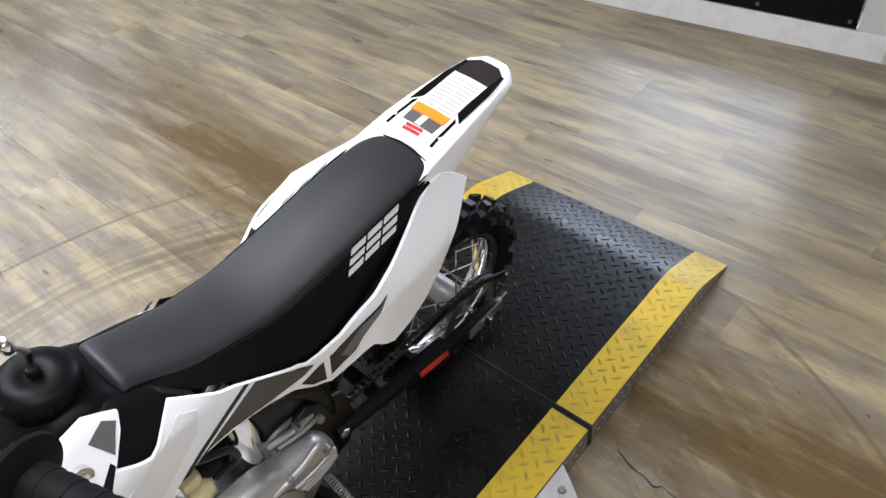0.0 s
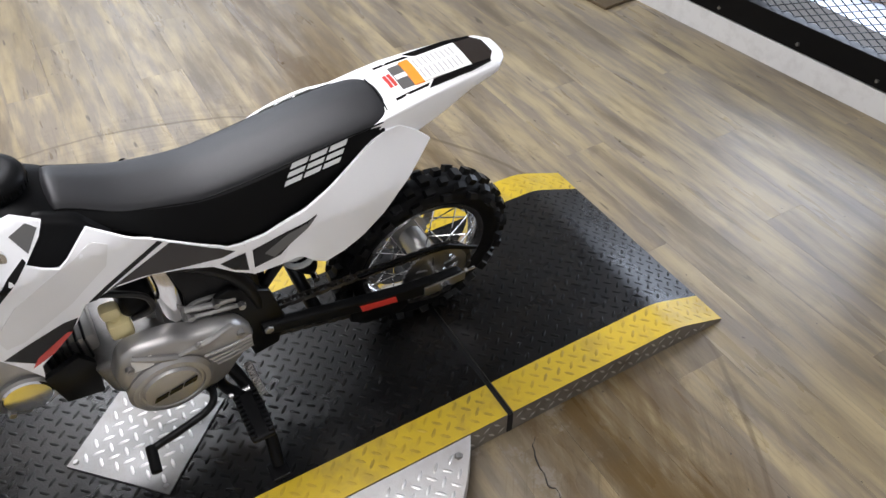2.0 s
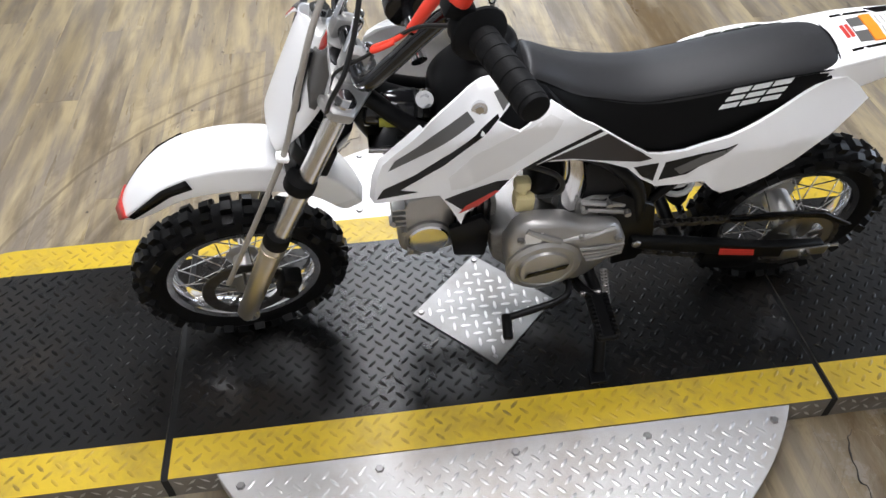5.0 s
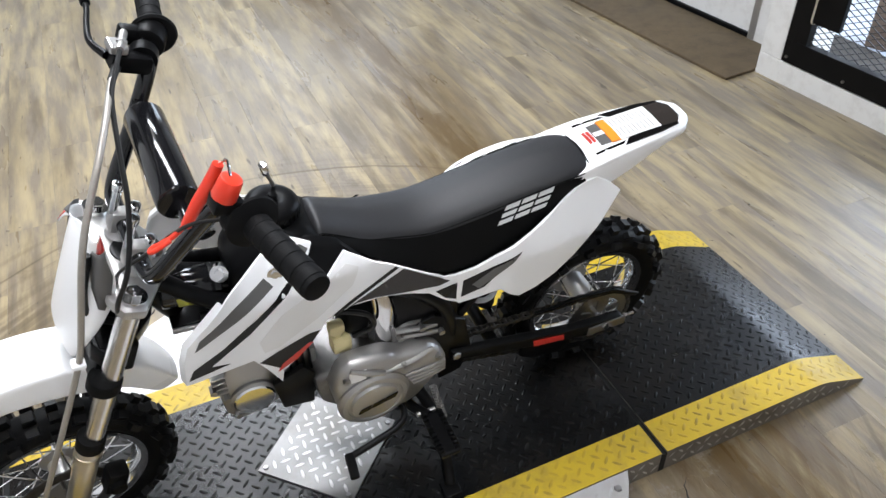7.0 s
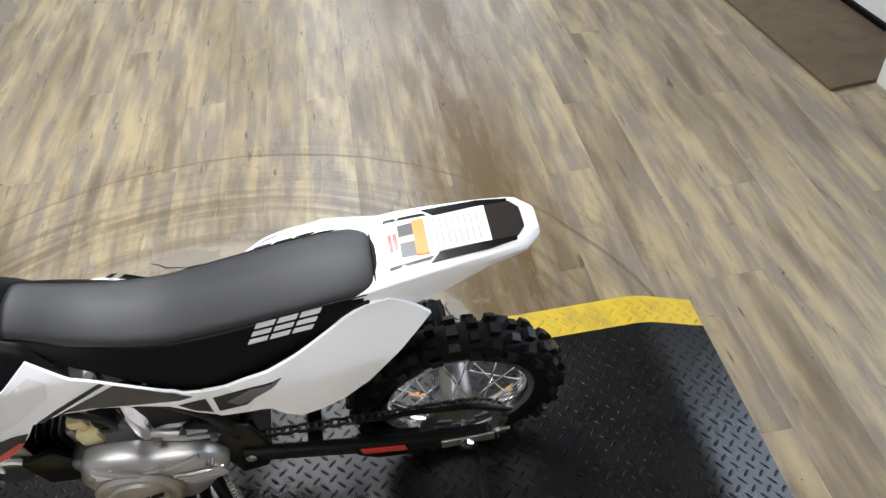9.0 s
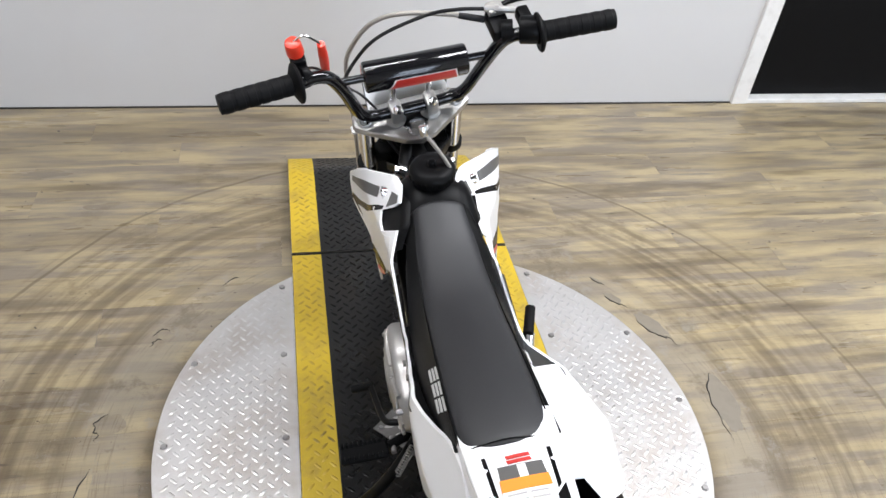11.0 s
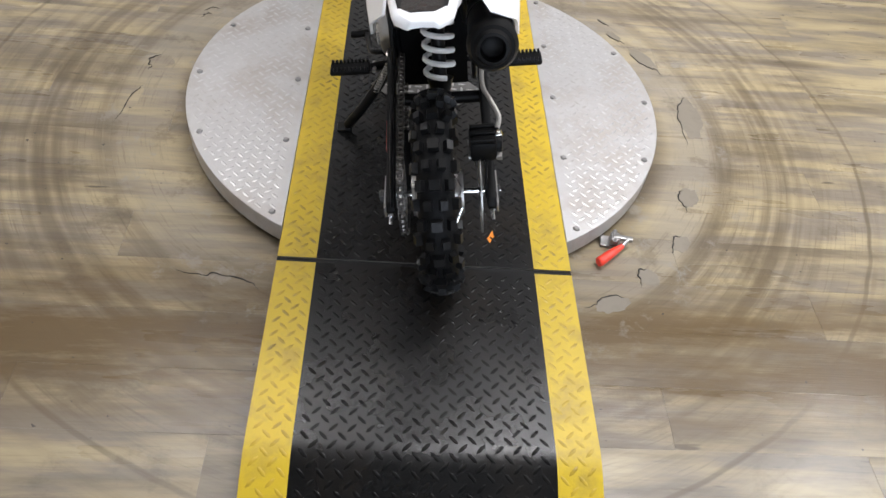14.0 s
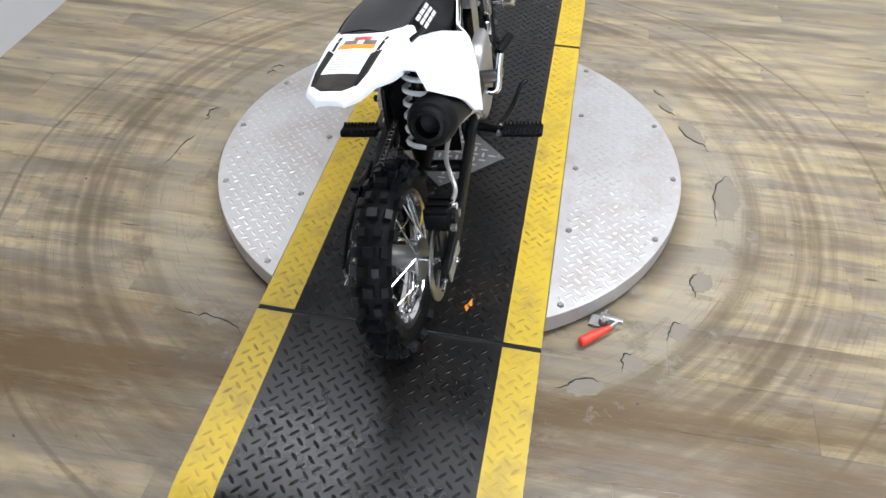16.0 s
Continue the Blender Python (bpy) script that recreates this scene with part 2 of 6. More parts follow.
CHAIN = material("chain_steel", (0.11, 0.105, 0.10), 0.36, metal=0.9, vary=0.3, scale=120, dirt=(0.05, 0.04, 0.03), dirt_scale=60, dirt_amount=0.7)
SATIN = material("satin_black", (0.004, 0.004, 0.004), 0.48, vary=0.2, spec=0.12)
CASTDARK = material("dull_cast_alloy", (0.20, 0.195, 0.19), 0.42, metal=0.8, vary=0.2, scale=60, bump=0.3, bump_scale=300, dirt=(0.08, 0.07, 0.06), dirt_scale=30, dirt_amount=0.6)
ALU = material("cast_alloy", (0.42, 0.41, 0.395), 0.40, metal=0.85, vary=0.08, scale=50, bump=0.2, bump_scale=450)
TUBESTEEL = material("fork_tube_steel", (0.62, 0.61, 0.60), 0.22, metal=1.0, vary=0.05)
SKIRTPLATE = material("bare_skirt_plate", (0.24, 0.225, 0.205), 0.45, metal=0.6, vary=0.2, scale=40, dirt=(0.09, 0.07, 0.05), dirt_scale=8, dirt_amount=0.7)
FORK = material("fork_alloy", (0.56, 0.52, 0.45), 0.30, metal=0.95, vary=0.05)
RED = material("red_plastic", (0.75, 0.045, 0.02), 0.35, vary=0.06)
REDDECAL = material("red_decal", (0.55, 0.04, 0.03), 0.3, vary=0.06)
ORANGE = material("orange_label", (0.9, 0.27, 0.02), 0.4, vary=0.03)
LABEL = material("white_label", (0.82, 0.81, 0.78), 0.4, vary=0.03)
INK = material("label_print", (0.42, 0.41, 0.40), 0.5)
GREY = material("grey_decal", (0.115, 0.112, 0.108), 0.3, vary=0.08, spec=0.3)
PALEGREY = material("pale_grey_decal", (0.79, 0.78, 0.765), 0.3, vary=0.04)
DARK = material("black_decal", (0.005, 0.0046, 0.0046), 0.25, vary=0.1, spec=0.2)
BROWN = material("smoke_decal", (0.028, 0.023, 0.020), 0.22, vary=0.15, spec=0.3)
SILVER = material("silver_logo", (0.68, 0.68, 0.67), 0.35)
SPRING = material("white_spring", (0.78, 0.78, 0.77), 0.3, vary=0.03)
CREAM = material("cream_plastic", (0.72, 0.62, 0.33), 0.45)
CABLE = material("black_cable", (0.01, 0.01, 0.01), 0.4, spec=0.3)
HOSE = material("braided_hose", (0.36, 0.335, 0.30), 0.4, metal=0.4, vary=0.2, scale=200)
OLIVE = material("yellow_green_label", (0.42, 0.42, 0.05), 0.45)
OUTFLOOR = material("pale_floor", (0.62, 0.66, 0.75), 0.5, vary=0.05)
OUTWOOD = material("brown_wood_frame", (0.20, 0.14, 0.10), 0.6, vary=0.2)
FLAKE = material("torn_vinyl", (0.215, 0.184, 0.140), 0.6, vary=0.2, scale=22, dirt=(0.12, 0.10, 0.075), dirt_scale=20, dirt_amount=0.4)
FLAKEDARK = material("torn_edge", (0.022, 0.019, 0.016), 0.7)


def glow(name, colour, strength):
    m = bpy.data.materials.new(name)
    m.use_nodes = True
    e = m.node_tree.nodes["Principled BSDF"]
    e.inputs["Base Color"].default_value = (0, 0, 0, 1)
    e.inputs["Emission Color"].default_value, e.inputs["Emission Strength"].default_value = (*colour, 1), strength
    return m


DAYLIGHT = glow("daylight", (0.78, 0.87, 1.0), 4.0)
TUBE = glow("tube_glow", (1.0, 0.96, 0.9), 6.0)


# ---- mesh helpers ----
def part(name, bm, mat, parent=None, label="", smooth=True, angle=40):
    me = bpy.data.meshes.new(name)
    bmesh.ops.recalc_face_normals(bm, faces=bm.faces)
    bm.to_mesh(me)
    bm.free()
    for m in mat if isinstance(mat, (list, tuple)) else (mat,):
        me.materials.append(m)
    if smooth:
        me.shade_smooth()
        me.set_sharp_from_angle(angle=radians(angle))
    ob = new(name, me)
    ob.parent = parent
    if label:
        ob["label"] = label
    return ob


def thing(name, label, category, at=None, group="", kind=""):
    ob = new(name)
    if at is not None:
        ob.matrix_world = at
    return tagged(ob, label, category, group, kind)


def box(x0, x1, y0, y1, z0, z1, bevel=0.0, bm=None, m=None, segments=2):
    own = bmesh.new()
    bmesh.ops.create_cube(own, size=1)
    for v in own.verts:
        v.co = Vector(((x0 + x1) / 2 + v.co.x * (x1 - x0), (y0 + y1) / 2 + v.co.y * (y1 - y0), (z0 + z1) / 2 + v.co.z * (z1 - z0)))
    if bevel:
        bmesh.ops.bevel(own, geom=own.edges[:], offset=bevel, segments=segments, affect="EDGES", profile=0.5)
    return merge(bm, own, m)


def merge(bm, own, m=None):
    if m is not None:
        bmesh.ops.transform(own, matrix=m, verts=own.verts)
    if bm is None:
        return own
    me = bpy.data.meshes.new("tmp")
    own.to_mesh(me)
    own.free()
    bm.from_mesh(me)
    bpy.data.meshes.remove(me)
    return bm


def rod(p0, p1, r0, r1=None, seg=16, bm=None, m=None, bevel=0.0):
    """A round bar from p0 to p1."""
    p0, p1 = Vector(p0), Vector(p1)
    own = bmesh.new()
    bmesh.ops.create_cone(own, cap_ends=True, segments=seg, radius1=r0, radius2=r0 if r1 is None else r1, depth=(p1 - p0).length)
    if bevel:
        ends = [e for e in own.edges if all(len(f.verts) > 4 for f in e.link_faces) or any(len(f.verts) > 4 for f in e.link_faces)]
        bmesh.ops.bevel(own, geom=ends, offset=bevel, segments=2, affect="EDGES", profile=0.5)
    turn = (p1 - p0).to_track_quat("Z", "Y").to_matrix().to_4x4()
    bmesh.ops.transform(own, matrix=Matrix.Translation((p0 + p1) / 2) @ turn, verts=own.verts)
    return merge(bm, own, m)


def rounded(points, steps=6):
    """Catmull-Rom points through the given ones."""
    p = [Vector(q) for q in points]
    p = [2 * p[0] - p[1], *p, 2 * p[-1] - p[-2]]
    out = []
    for i in range(1, len(p) - 2):
        for k in range(steps):
            t = k / steps
            out.append(0.5 * (2 * p[i] + (p[i + 1] - p[i - 1]) * t + (2 * p[i - 1] - 5 * p[i] + 4 * p[i + 1] - p[i + 2]) * t * t + (3 * p[i] - p[i - 1] - 3 * p[i + 1] + p[i + 2]) * t ** 3))
    return [*out, p[-2]]


def tube(points, radius, seg=10, steps=6, bm=None, m=None, closed=False):
    """A round tube along a smooth line; radius may be a list, one for each given point."""
    path = rounded(points, steps) if steps > 1 else [Vector(q) for q in points]
    own, rings = bmesh.new(), []
    side = Vector((0.31, 0.2, 0.93))
    for i, q in enumerate(path):
        ahead = (path[min(i + 1, len(path) - 1)] - path[max(i - 1, 0)]).normalized()
        side = (side - ahead * side.dot(ahead)).normalized()
        up = ahead.cross(side)
        if isinstance(radius, (list, tuple)):
            f = i / (len(path) - 1) * (len(radius) - 1)
            k = min(int(f), len(radius) - 2)
            rad = radius[k] + (radius[k + 1] - radius[k]) * (f - k)
        else:
            rad = radius
        rings.append([own.verts.new(q + side * rad * math.cos(a) + up * rad * math.sin(a)) for a in (2 * math.pi * j / seg for j in range(seg))])
    for a, b in zip(rings, rings[1:]):
        for j in range(seg):
            own.faces.new((a[j], a[(j + 1) % seg], b[(j + 1) % seg], b[j]))
    own.faces.new(rings[0][::-1])
    own.faces.new(rings[-1])
    return merge(bm, own, m)


def lathe(profile, seg=32, bm=None, m=None, closed=False):
    """Turns (radius, along) about the x axis."""
    own, rings = bmesh.new(), []
    for r, x in profile:
        rings.append([own.verts.new((x, r * math.cos(2 * math.pi * j / seg), r * math.sin(2 * math.pi * j / seg))) for j in range(seg)])
    pairs = list(zip(rings, rings[1:])) + ([(rings[-1], rings[0])] if closed else [])
    for a, b in pairs:
        for j in range(seg):
            own.faces.new((a[j], a[(j + 1) % seg], b[(j + 1) % seg], b[j]))
    if not closed:
        for ring, r in ((rings[0], profile[0][0]), (rings[-1], profile[-1][0])):
            if r > 1e-5:
                own.faces.new(ring)
        bmesh.ops.remove_doubles(own, verts=own.verts, dist=1e-6)
    return merge(bm, own, m)


def loft(rings, bm=None, m=None, cap=True, mats=None):
    """Skin over rings of equally many points."""
    own = bmesh.new()
    vs = [[own.verts.new(p) for p in ring] for ring in rings]
    k = len(vs[0])
    for a, b in zip(vs, vs[1:]):
        for j in range(k):
            f = own.faces.new((a[j], a[(j + 1) % k], b[(j + 1) % k], b[j]))
            if mats:
                f.material_index = mats[j]
    if cap:
        own.faces.new(vs[0][::-1])
        own.faces.new(vs[-1])
    return merge(bm, own, m)


def prism(outline, x0, x1, bevel=0.0, bm=None, m=None, segments=2):
    """A plate with an outline in (y, z), from x0 to x1."""
    own = bmesh.new()
    a = [own.verts.new((x0, y, z)) for y, z in outline]
    b = [own.verts.new((x1, y, z)) for y, z in outline]
    k = len(a)
    own.faces.new(a)
    own.faces.new(b[::-1])
    for j in range(k):
        own.faces.new((a[j], b[j], b[(j + 1) % k], a[(j + 1) % k]))
    if bevel:
        bmesh.ops.bevel(own, geom=own.edges[:], offset=bevel, segments=segments, affect="EDGES", profile=0.5, clamp_overlap=True)
    return merge(bm, own, m)


def skin(outline, where, thick, size=0.018, side=-1, smooth_outline=0):
    """A shell of the given thickness whose outline lies in (y, z); where(y, z) gives how far out it stands on that side."""
    pts = [Vector((0, *p)) for p in outline]
    if smooth_outline:
        pts = rounded([*pts, pts[0]], smooth_outline)[:-1]
    own = bmesh.new()
    vs = [own.verts.new(p) for p in pts]
    es = [own.edges.new((vs[i], vs[(i + 1) % len(vs)])) for i in range(len(vs))]
    bmesh.ops.triangle_fill(own, edges=es, use_beauty=True)
    for _ in range(6):
        long = [e for e in own.edges if e.calc_length() > size]
        if not long:
            break
        bmesh.ops.subdivide_edges(own, edges=long, cuts=1)
        bmesh.ops.triangulate(own, faces=own.faces[:])
        bmesh.ops.beautify_fill(own, faces=own.faces[:], edges=[e for e in own.edges if not e.is_boundary])
    outer = own.verts[:]
    made = bmesh.ops.extrude_face_region(own, geom=own.faces[:])
    inner = [g for g in made["geom"] if isinstance(g, bmesh.types.BMVert)]
    for v in outer:
        v.co.x = side * where(v.co.y, v.co.z)
    for v in inner:
        v.co.x = side * (where(v.co.y, v.co.z) - thick)
    return own


# ---- the room ----
BACK, LEFT, RIGHT, HIGH = 1.55, -1.53, 4.0, 2.7


def structure(name, bm, mat, label, category, smooth=False):
    return tagged(part(name, bm, mat, None, smooth=smooth), label, category, kind="structure")


structure("wall_back", box(LEFT - 0.12, 1.53, BACK, BACK + 0.12, -0.02, HIGH), WALL, "smooth white painted wall behind the turntable", "wall")
structure("wall_back_right", box(2.62, RIGHT + 0.12, BACK, BACK + 0.12, -0.02, HIGH), WALL, "smooth white painted wall beside the dark door", "wall")
structure("wall_over_door", box(1.53, 2.62, BACK, BACK + 0.12, 2.1, HIGH), WALL, "smooth white painted wall above the dark door", "wall")
structure("wall_left", box(LEFT - 0.12, LEFT, -3.6, BACK, -0.02, HIGH), WALL, "smooth white painted side wall", "wall")
structure("wall_right", box(RIGHT, RIGHT + 0.12, -3.6, BACK, -0.02, 0.80), WALL, "plain white painted wall below the window", "wall")
structure("wall_right_top", box(RIGHT, RIGHT + 0.12, -3.6, BACK, 1.90, HIGH), WALL, "plain white painted wall above the window", "wall")
for y0, y1 in ((-3.6, -1.75), (-0.05, BACK)):
    structure("wall_right_side", box(RIGHT, RIGHT + 0.12, y0, y1, 0.80, 1.90), WALL, "plain white painted wall beside the window", "wall")
# unseen window, added round the right-hand daylight lamp
window = thing("window_1", "unseen daylit window in a white painted frame", "window", kind="structure")
for y0, y1, z0, z1 in ((-1.79, -1.74, 0.76, 1.94), (-0.06, -0.01, 0.76, 1.94), (-1.74, -0.06, 0.76, 0.81), (-1.74, -0.06, 1.89, 1.94)):
    part("frame", box(RIGHT - 0.03, RIGHT - 0.001, y0, y1, z0, z1, 0.004), TRIM, window, smooth=False)
structure("ceiling", box(LEFT - 0.12, RIGHT + 0.12, -3.6, BACK + 0.12, HIGH, HIGH + 0.1), CEIL, "plain dark grey ceiling, out of view", "ceiling")
structure("trim_wall_foot", box(LEFT, 1.53, BACK - 0.004, BACK - 0.0005, 0.0, 0.006), FLAKEDARK, "thin dark joint at the foot of the wall", "trim")

door_dark = thing("door_dark", "matte black closed door in a white painted casing", "door", kind="structure")
part("door_leaf", box(1.602, 2.55, BACK + 0.035, BACK + 0.075, 0.02, 2.05, 0.002), DARKDOOR, door_dark, smooth=False)
for x0, x1 in ((1.53, 1.600), (2.552, 2.62)):
    part("casing", box(x0, x1, BACK - 0.016, BACK + 0.12, 0, 2.1, 0.003), TRIM, door_dark, "white painted casing", smooth=False)
part("casing", box(1.53, 2.62, BACK - 0.014, BACK + 0.118, 2.05, 2.098, 0.003), TRIM, door_dark, "white painted casing", smooth=False)
part("threshold", box(1.600, 2.552, BACK - 0.012, BACK + 0.1, 0, 0.018, 0.003), TRIM, door_dark, "white threshold strip", smooth=False)

# rear wall, turned a few degrees against the rest; u runs along it, v out of the room
REAR = Matrix.Translation((1.03, -2.06, 0)) @ Matrix.Rotation(radians(5.0), 4, "Z")


def rear(name, bm, mat, label, category):
    ob = structure(name, bm, mat, label, category)
    ob.matrix_world = REAR
    return ob


rear("wall_rear_foot", box(-1.33, 0, -0.11, 0, -0.02, 0.085, 0.004), TRIM, "scuffed white painted rail under the mesh panel", "wall")
rear("wall_rear_post", box(-0.10, 0, -0.11, 0, 0.085, HIGH, 0.004), TRIM, "scuffed white painted post beside the mesh panel", "wall")
rear("wall_rear_left", box(-3.2, -1.24, -0.11, 0, 0.085, HIGH), WALL, "white painted wall beside the mesh panel", "wall")
rear("wall_rear_base", box(-3.2, -1.33, -0.11, 0, -0.02, 0.085), WALL, "white painted wall foot", "wall")
rear("wall_rear_top", box(-1.24, -0.10, -0.11, 0, 2.05, HIGH), WALL, "white painted wall above the mesh panel", "wall")
rear("wall_recess_side", box(0.0, 0.19, -0.30, -0.19, -0.02, HIGH), TRIM, "white painted return beside the white door", "wall")
rear("wall_recess_cheek", box(-0.09, 0.0, -0.30, -0.11, -0.02, HIGH), TRIM, "white painted side of the door recess", "wall")
rear("wall_rear_right", box(1.15, 3.3, -0.30, -0.19, -0.02, HIGH), WALL, "white painted wall beyond the white door", "wall")
rear("wall_over_white_door", box(0.19, 1.15, -0.30, -0.19, 2.08, HIGH), WALL, "white painted wall above the white door", "wall")

door_white = thing("door_white", "closed white painted door with a dark rubber sweep", "door", REAR, kind="structure")
part("door_leaf", box(0.225, 1.12, -0.25, -0.21, 0.028, 2.05, 0.002), TRIM, door_white, smooth=False)
part("door_sweep", box(0.225, 1.12, -0.225, -0.196, 0.002, 0.03, 0.003), BLACKP, door_white, "black rubber sweep", smooth=False)
for u0, u1 in ((0.19, 0.222), (1.122, 1.15)):
    part("door_jamb", box(u0, u1, -0.26, -0.186, 0, 2.08, 0.002), ALU, door_white, "grey metal jamb", smooth=False)
threshold = tagged(part("threshold_board", box(0.0, 1.75, -0.195, 0.155, 0.0, 0.014, 0.004), MAT), "worn brown wooden board in front of the white door", "threshold", kind="structure")
threshold.matrix_world = REAR

mesh_panel = thing("mesh_panel", "black steel frame with expanded metal mesh, bolted to a white wall", "mesh panel", REAR, kind="structure")
U0, U1, Z0, Z1 = -1.235, -0.105, 0.09, 2.02
for nm, b in (("frame_rail", (U0, U1, Z0, Z0 + 0.085)), ("frame_rail", (U0, U1, Z1 - 0.085, Z1)), ("frame_stile", (U0, U0 + 0.075, Z0 + 0.085, Z1 - 0.085)), ("frame_stile", (U1 - 0.085, U1, Z0 + 0.085, Z1 - 0.085))):
    part(nm, box(b[0], b[1], -0.030, 0.006, b[2], b[3], 0.002), FRAME, mesh_panel, smooth=False)


def expanded_mesh():
    """Crossing flat strands that lean both ways between the frame's edges."""
    verts, faces = [], []
    u0, u1, z0, z1 = U0 + 0.07, U1 - 0.08, Z0 + 0.08, 1.3
    dx, dz, w = 0.0235, 0.0115, 0.0013
    k = dz / dx
    for s in (1, -1):
        c = -2.0
        while c < 3.2:
            pts = []
            for u in (u0, u1):
                z = c + s * k * (u - u0)
                pts.append((u, z))
            (ua, za), (ub, zb) = pts
            lo, hi = 0.0, 1.0
            d = zb - za
            t0, t1 = sorted(((z0 - za) / d, (z1 - za) / d))
            lo, hi = max(lo, t0), min(hi, t1)
            if hi > lo:
                a, b = (ua + (ub - ua) * lo, za + d * lo), (ua + (ub - ua) * hi, za + d * hi)
                i = len(verts)
                y = -0.02 - 0.003 * s
                for q in (a, b):
                    verts.extend(((q[0], y, q[1] - w), (q[0], y, q[1] + w), (q[0], y - 0.003, q[1] + w), (q[0], y - 0.003, q[1] - w)))
                faces.extend(((i, i + 1, i + 5, i + 4), (i + 1, i + 2, i + 6, i + 5), (i + 2, i + 3, i + 7, i + 6), (i + 3, i, i + 4, i + 7)))
            c += 2 * dz
    me = bpy.data.meshes.new("expanded_metal")
    me.from_pydata(verts, [], faces)
    me.materials.append(FRAME)
    ob = new("expanded_metal", me)
    ob.parent = mesh_panel
    ob["kind"] = "stuff"


expanded_mesh()
for u in (-0.125, -0.37, -0.68, -0.95, -1.215):
    part("screw", rod((u, 0.004, 0.112), (u, 0.011, 0.112), 0.007, 0.005, 10), BOLT, mesh_panel, "bright screw head")
part("latch_plate", box(-0.30, -0.19, -0.012, 0.010, 0.262, 0.42, 0.003), FRAME, mesh_panel, "black latch plate", smooth=False)
part("latch_handle", tube([(-0.205, 0.008, 0.40), (-0.205, 0.032, 0.39), (-0.205, 0.034, 0.32), (-0.205, 0.032, 0.275), (-0.205, 0.008, 0.268)], 0.005), CHROME, mesh_panel, "bright steel pull handle")

# daylit porch behind the mesh
structure("ground_outside", box(-3.0, 5.0, -5.2, -2.2, -0.05, -0.012), OUTFLOOR, "pale bluish floor in daylight behind the mesh", "ground")
structure("backdrop_daylight", box(-3.0, 5.0, -5.24, -5.2, -0.1, 3.0), DAYLIGHT, "bright bluish daylight", "backdrop")
porch = thing("porch_frame", "brown wooden sill and post in daylight behind the mesh", "frame", Matrix.Translation((0.95, -2.72, -0.012)) @ Matrix.Rotation(radians(22), 4, "Z"))
part("sill", box(-1.1, 0.1, -0.05, 0.05, 0, 0.05, 0.004), OUTWOOD, porch, smooth=False)
part("post", box(0.0, 0.1, -0.049, 0.049, 0.05, 1.9, 0.004), OUTWOOD, porch, smooth=False)

# ceiling lamps, all out of view; the last two are added fill
for x, y, turned in ((0.85, 0.0, 0), (2.35, 0.08, 0), (-0.75, 0.30, 0), (-1.25, -0.40, 90), (3.33, -0.30, 0)):
    lamp = thing("unseen_ceiling_lamp", "unseen white ceiling fitting with two lit tubes", "lamp", Matrix.Translation((x, y, HIGH)) @ Matrix.Rotation(radians(turned), 4, "Z"), "ceiling lamps")
    part("batten", box(-0.64, 0.64, -0.16, 0.16, -0.05, 0, 0.004), TRIM, lamp, smooth=False)
    for v in (-0.10, 0.10):
        part("tube", rod((-0.61, v, -0.068), (0.61, v, -0.068), 0.016), TUBE, lamp, "lit tube")

# ---- the turntable and its platform ----
H, W, GAPY, BEND, END = 0.06, 0.305, 0.61, 1.035, 1.172
STRIP = 0.079


def deck_height(y):
    a = abs(y)
    k, soft = (0.009 - H) / (END - BEND), 0.03
    if a < BEND - soft:
        return H
    if a < BEND + soft:
        return H + k * (a - BEND + soft) ** 2 / (4 * soft)
    return H + k * (a - BEND)


def lugs(name, centres, parent, mat, label=""):
    """Raised lens-shaped lugs of tread plate, each (x, y, z, angle, slope), as one mesh."""
    verts, faces = [], []
    for x, y, z, ang, slope in centres:
        i = len(verts)
        c, s = math.cos(ang), math.sin(ang)
        le, wi, hi = 0.0125, 0.0036, 0.0016
        for u, v, h in ((-le, 0, -0.0003), (-le * 0.45, -wi, -0.0003), (le * 0.45, -wi, -0.0003), (le, 0, -0.0003), (le * 0.45, wi, -0.0003), (-le * 0.45, wi, -0.0003), (-le * 0.5, 0, hi), (le * 0.5, 0, hi)):
            px, py = x + u * c - v * s, y + u * s + v * c
            verts.append((px, py, z + h + slope * (py - y)))
        faces.extend(((i, i + 1, i + 6), (i + 1, i + 2, i + 7, i + 6), (i + 2, i + 3, i + 7), (i + 3, i + 4, i + 7), (i + 4, i + 5, i + 6, i + 7), (i + 5, i, i + 6)))
    me = bpy.data.meshes.new(name)
    me.from_pydata(verts, [], faces)
    me.materials.append(mat)
    me.shade_smooth()
    me.set_sharp_from_angle(angle=radians(60))
    ob = new(name, me)
    ob.parent = parent
    ob["kind"] = "stuff"
    if label:
        ob["label"] = label
    return ob


def lattice(inside, turn=45.0, pitch=0.0225):
    """Lug centres and angles on a checker lattice turned against the sheet."""
    a = radians(turn)
    out = []
    for i in range(-90, 91):
        for j in range(-90, 91):
            u, v = i * pitch, j * pitch
            x, y = u * math.cos(a) - v * math.sin(a), u * math.sin(a) + v * math.cos(a)
            if inside(x, y):
                out.append((x, y, a + (math.pi / 2 if (i + j) % 2 else 0)))
    return out


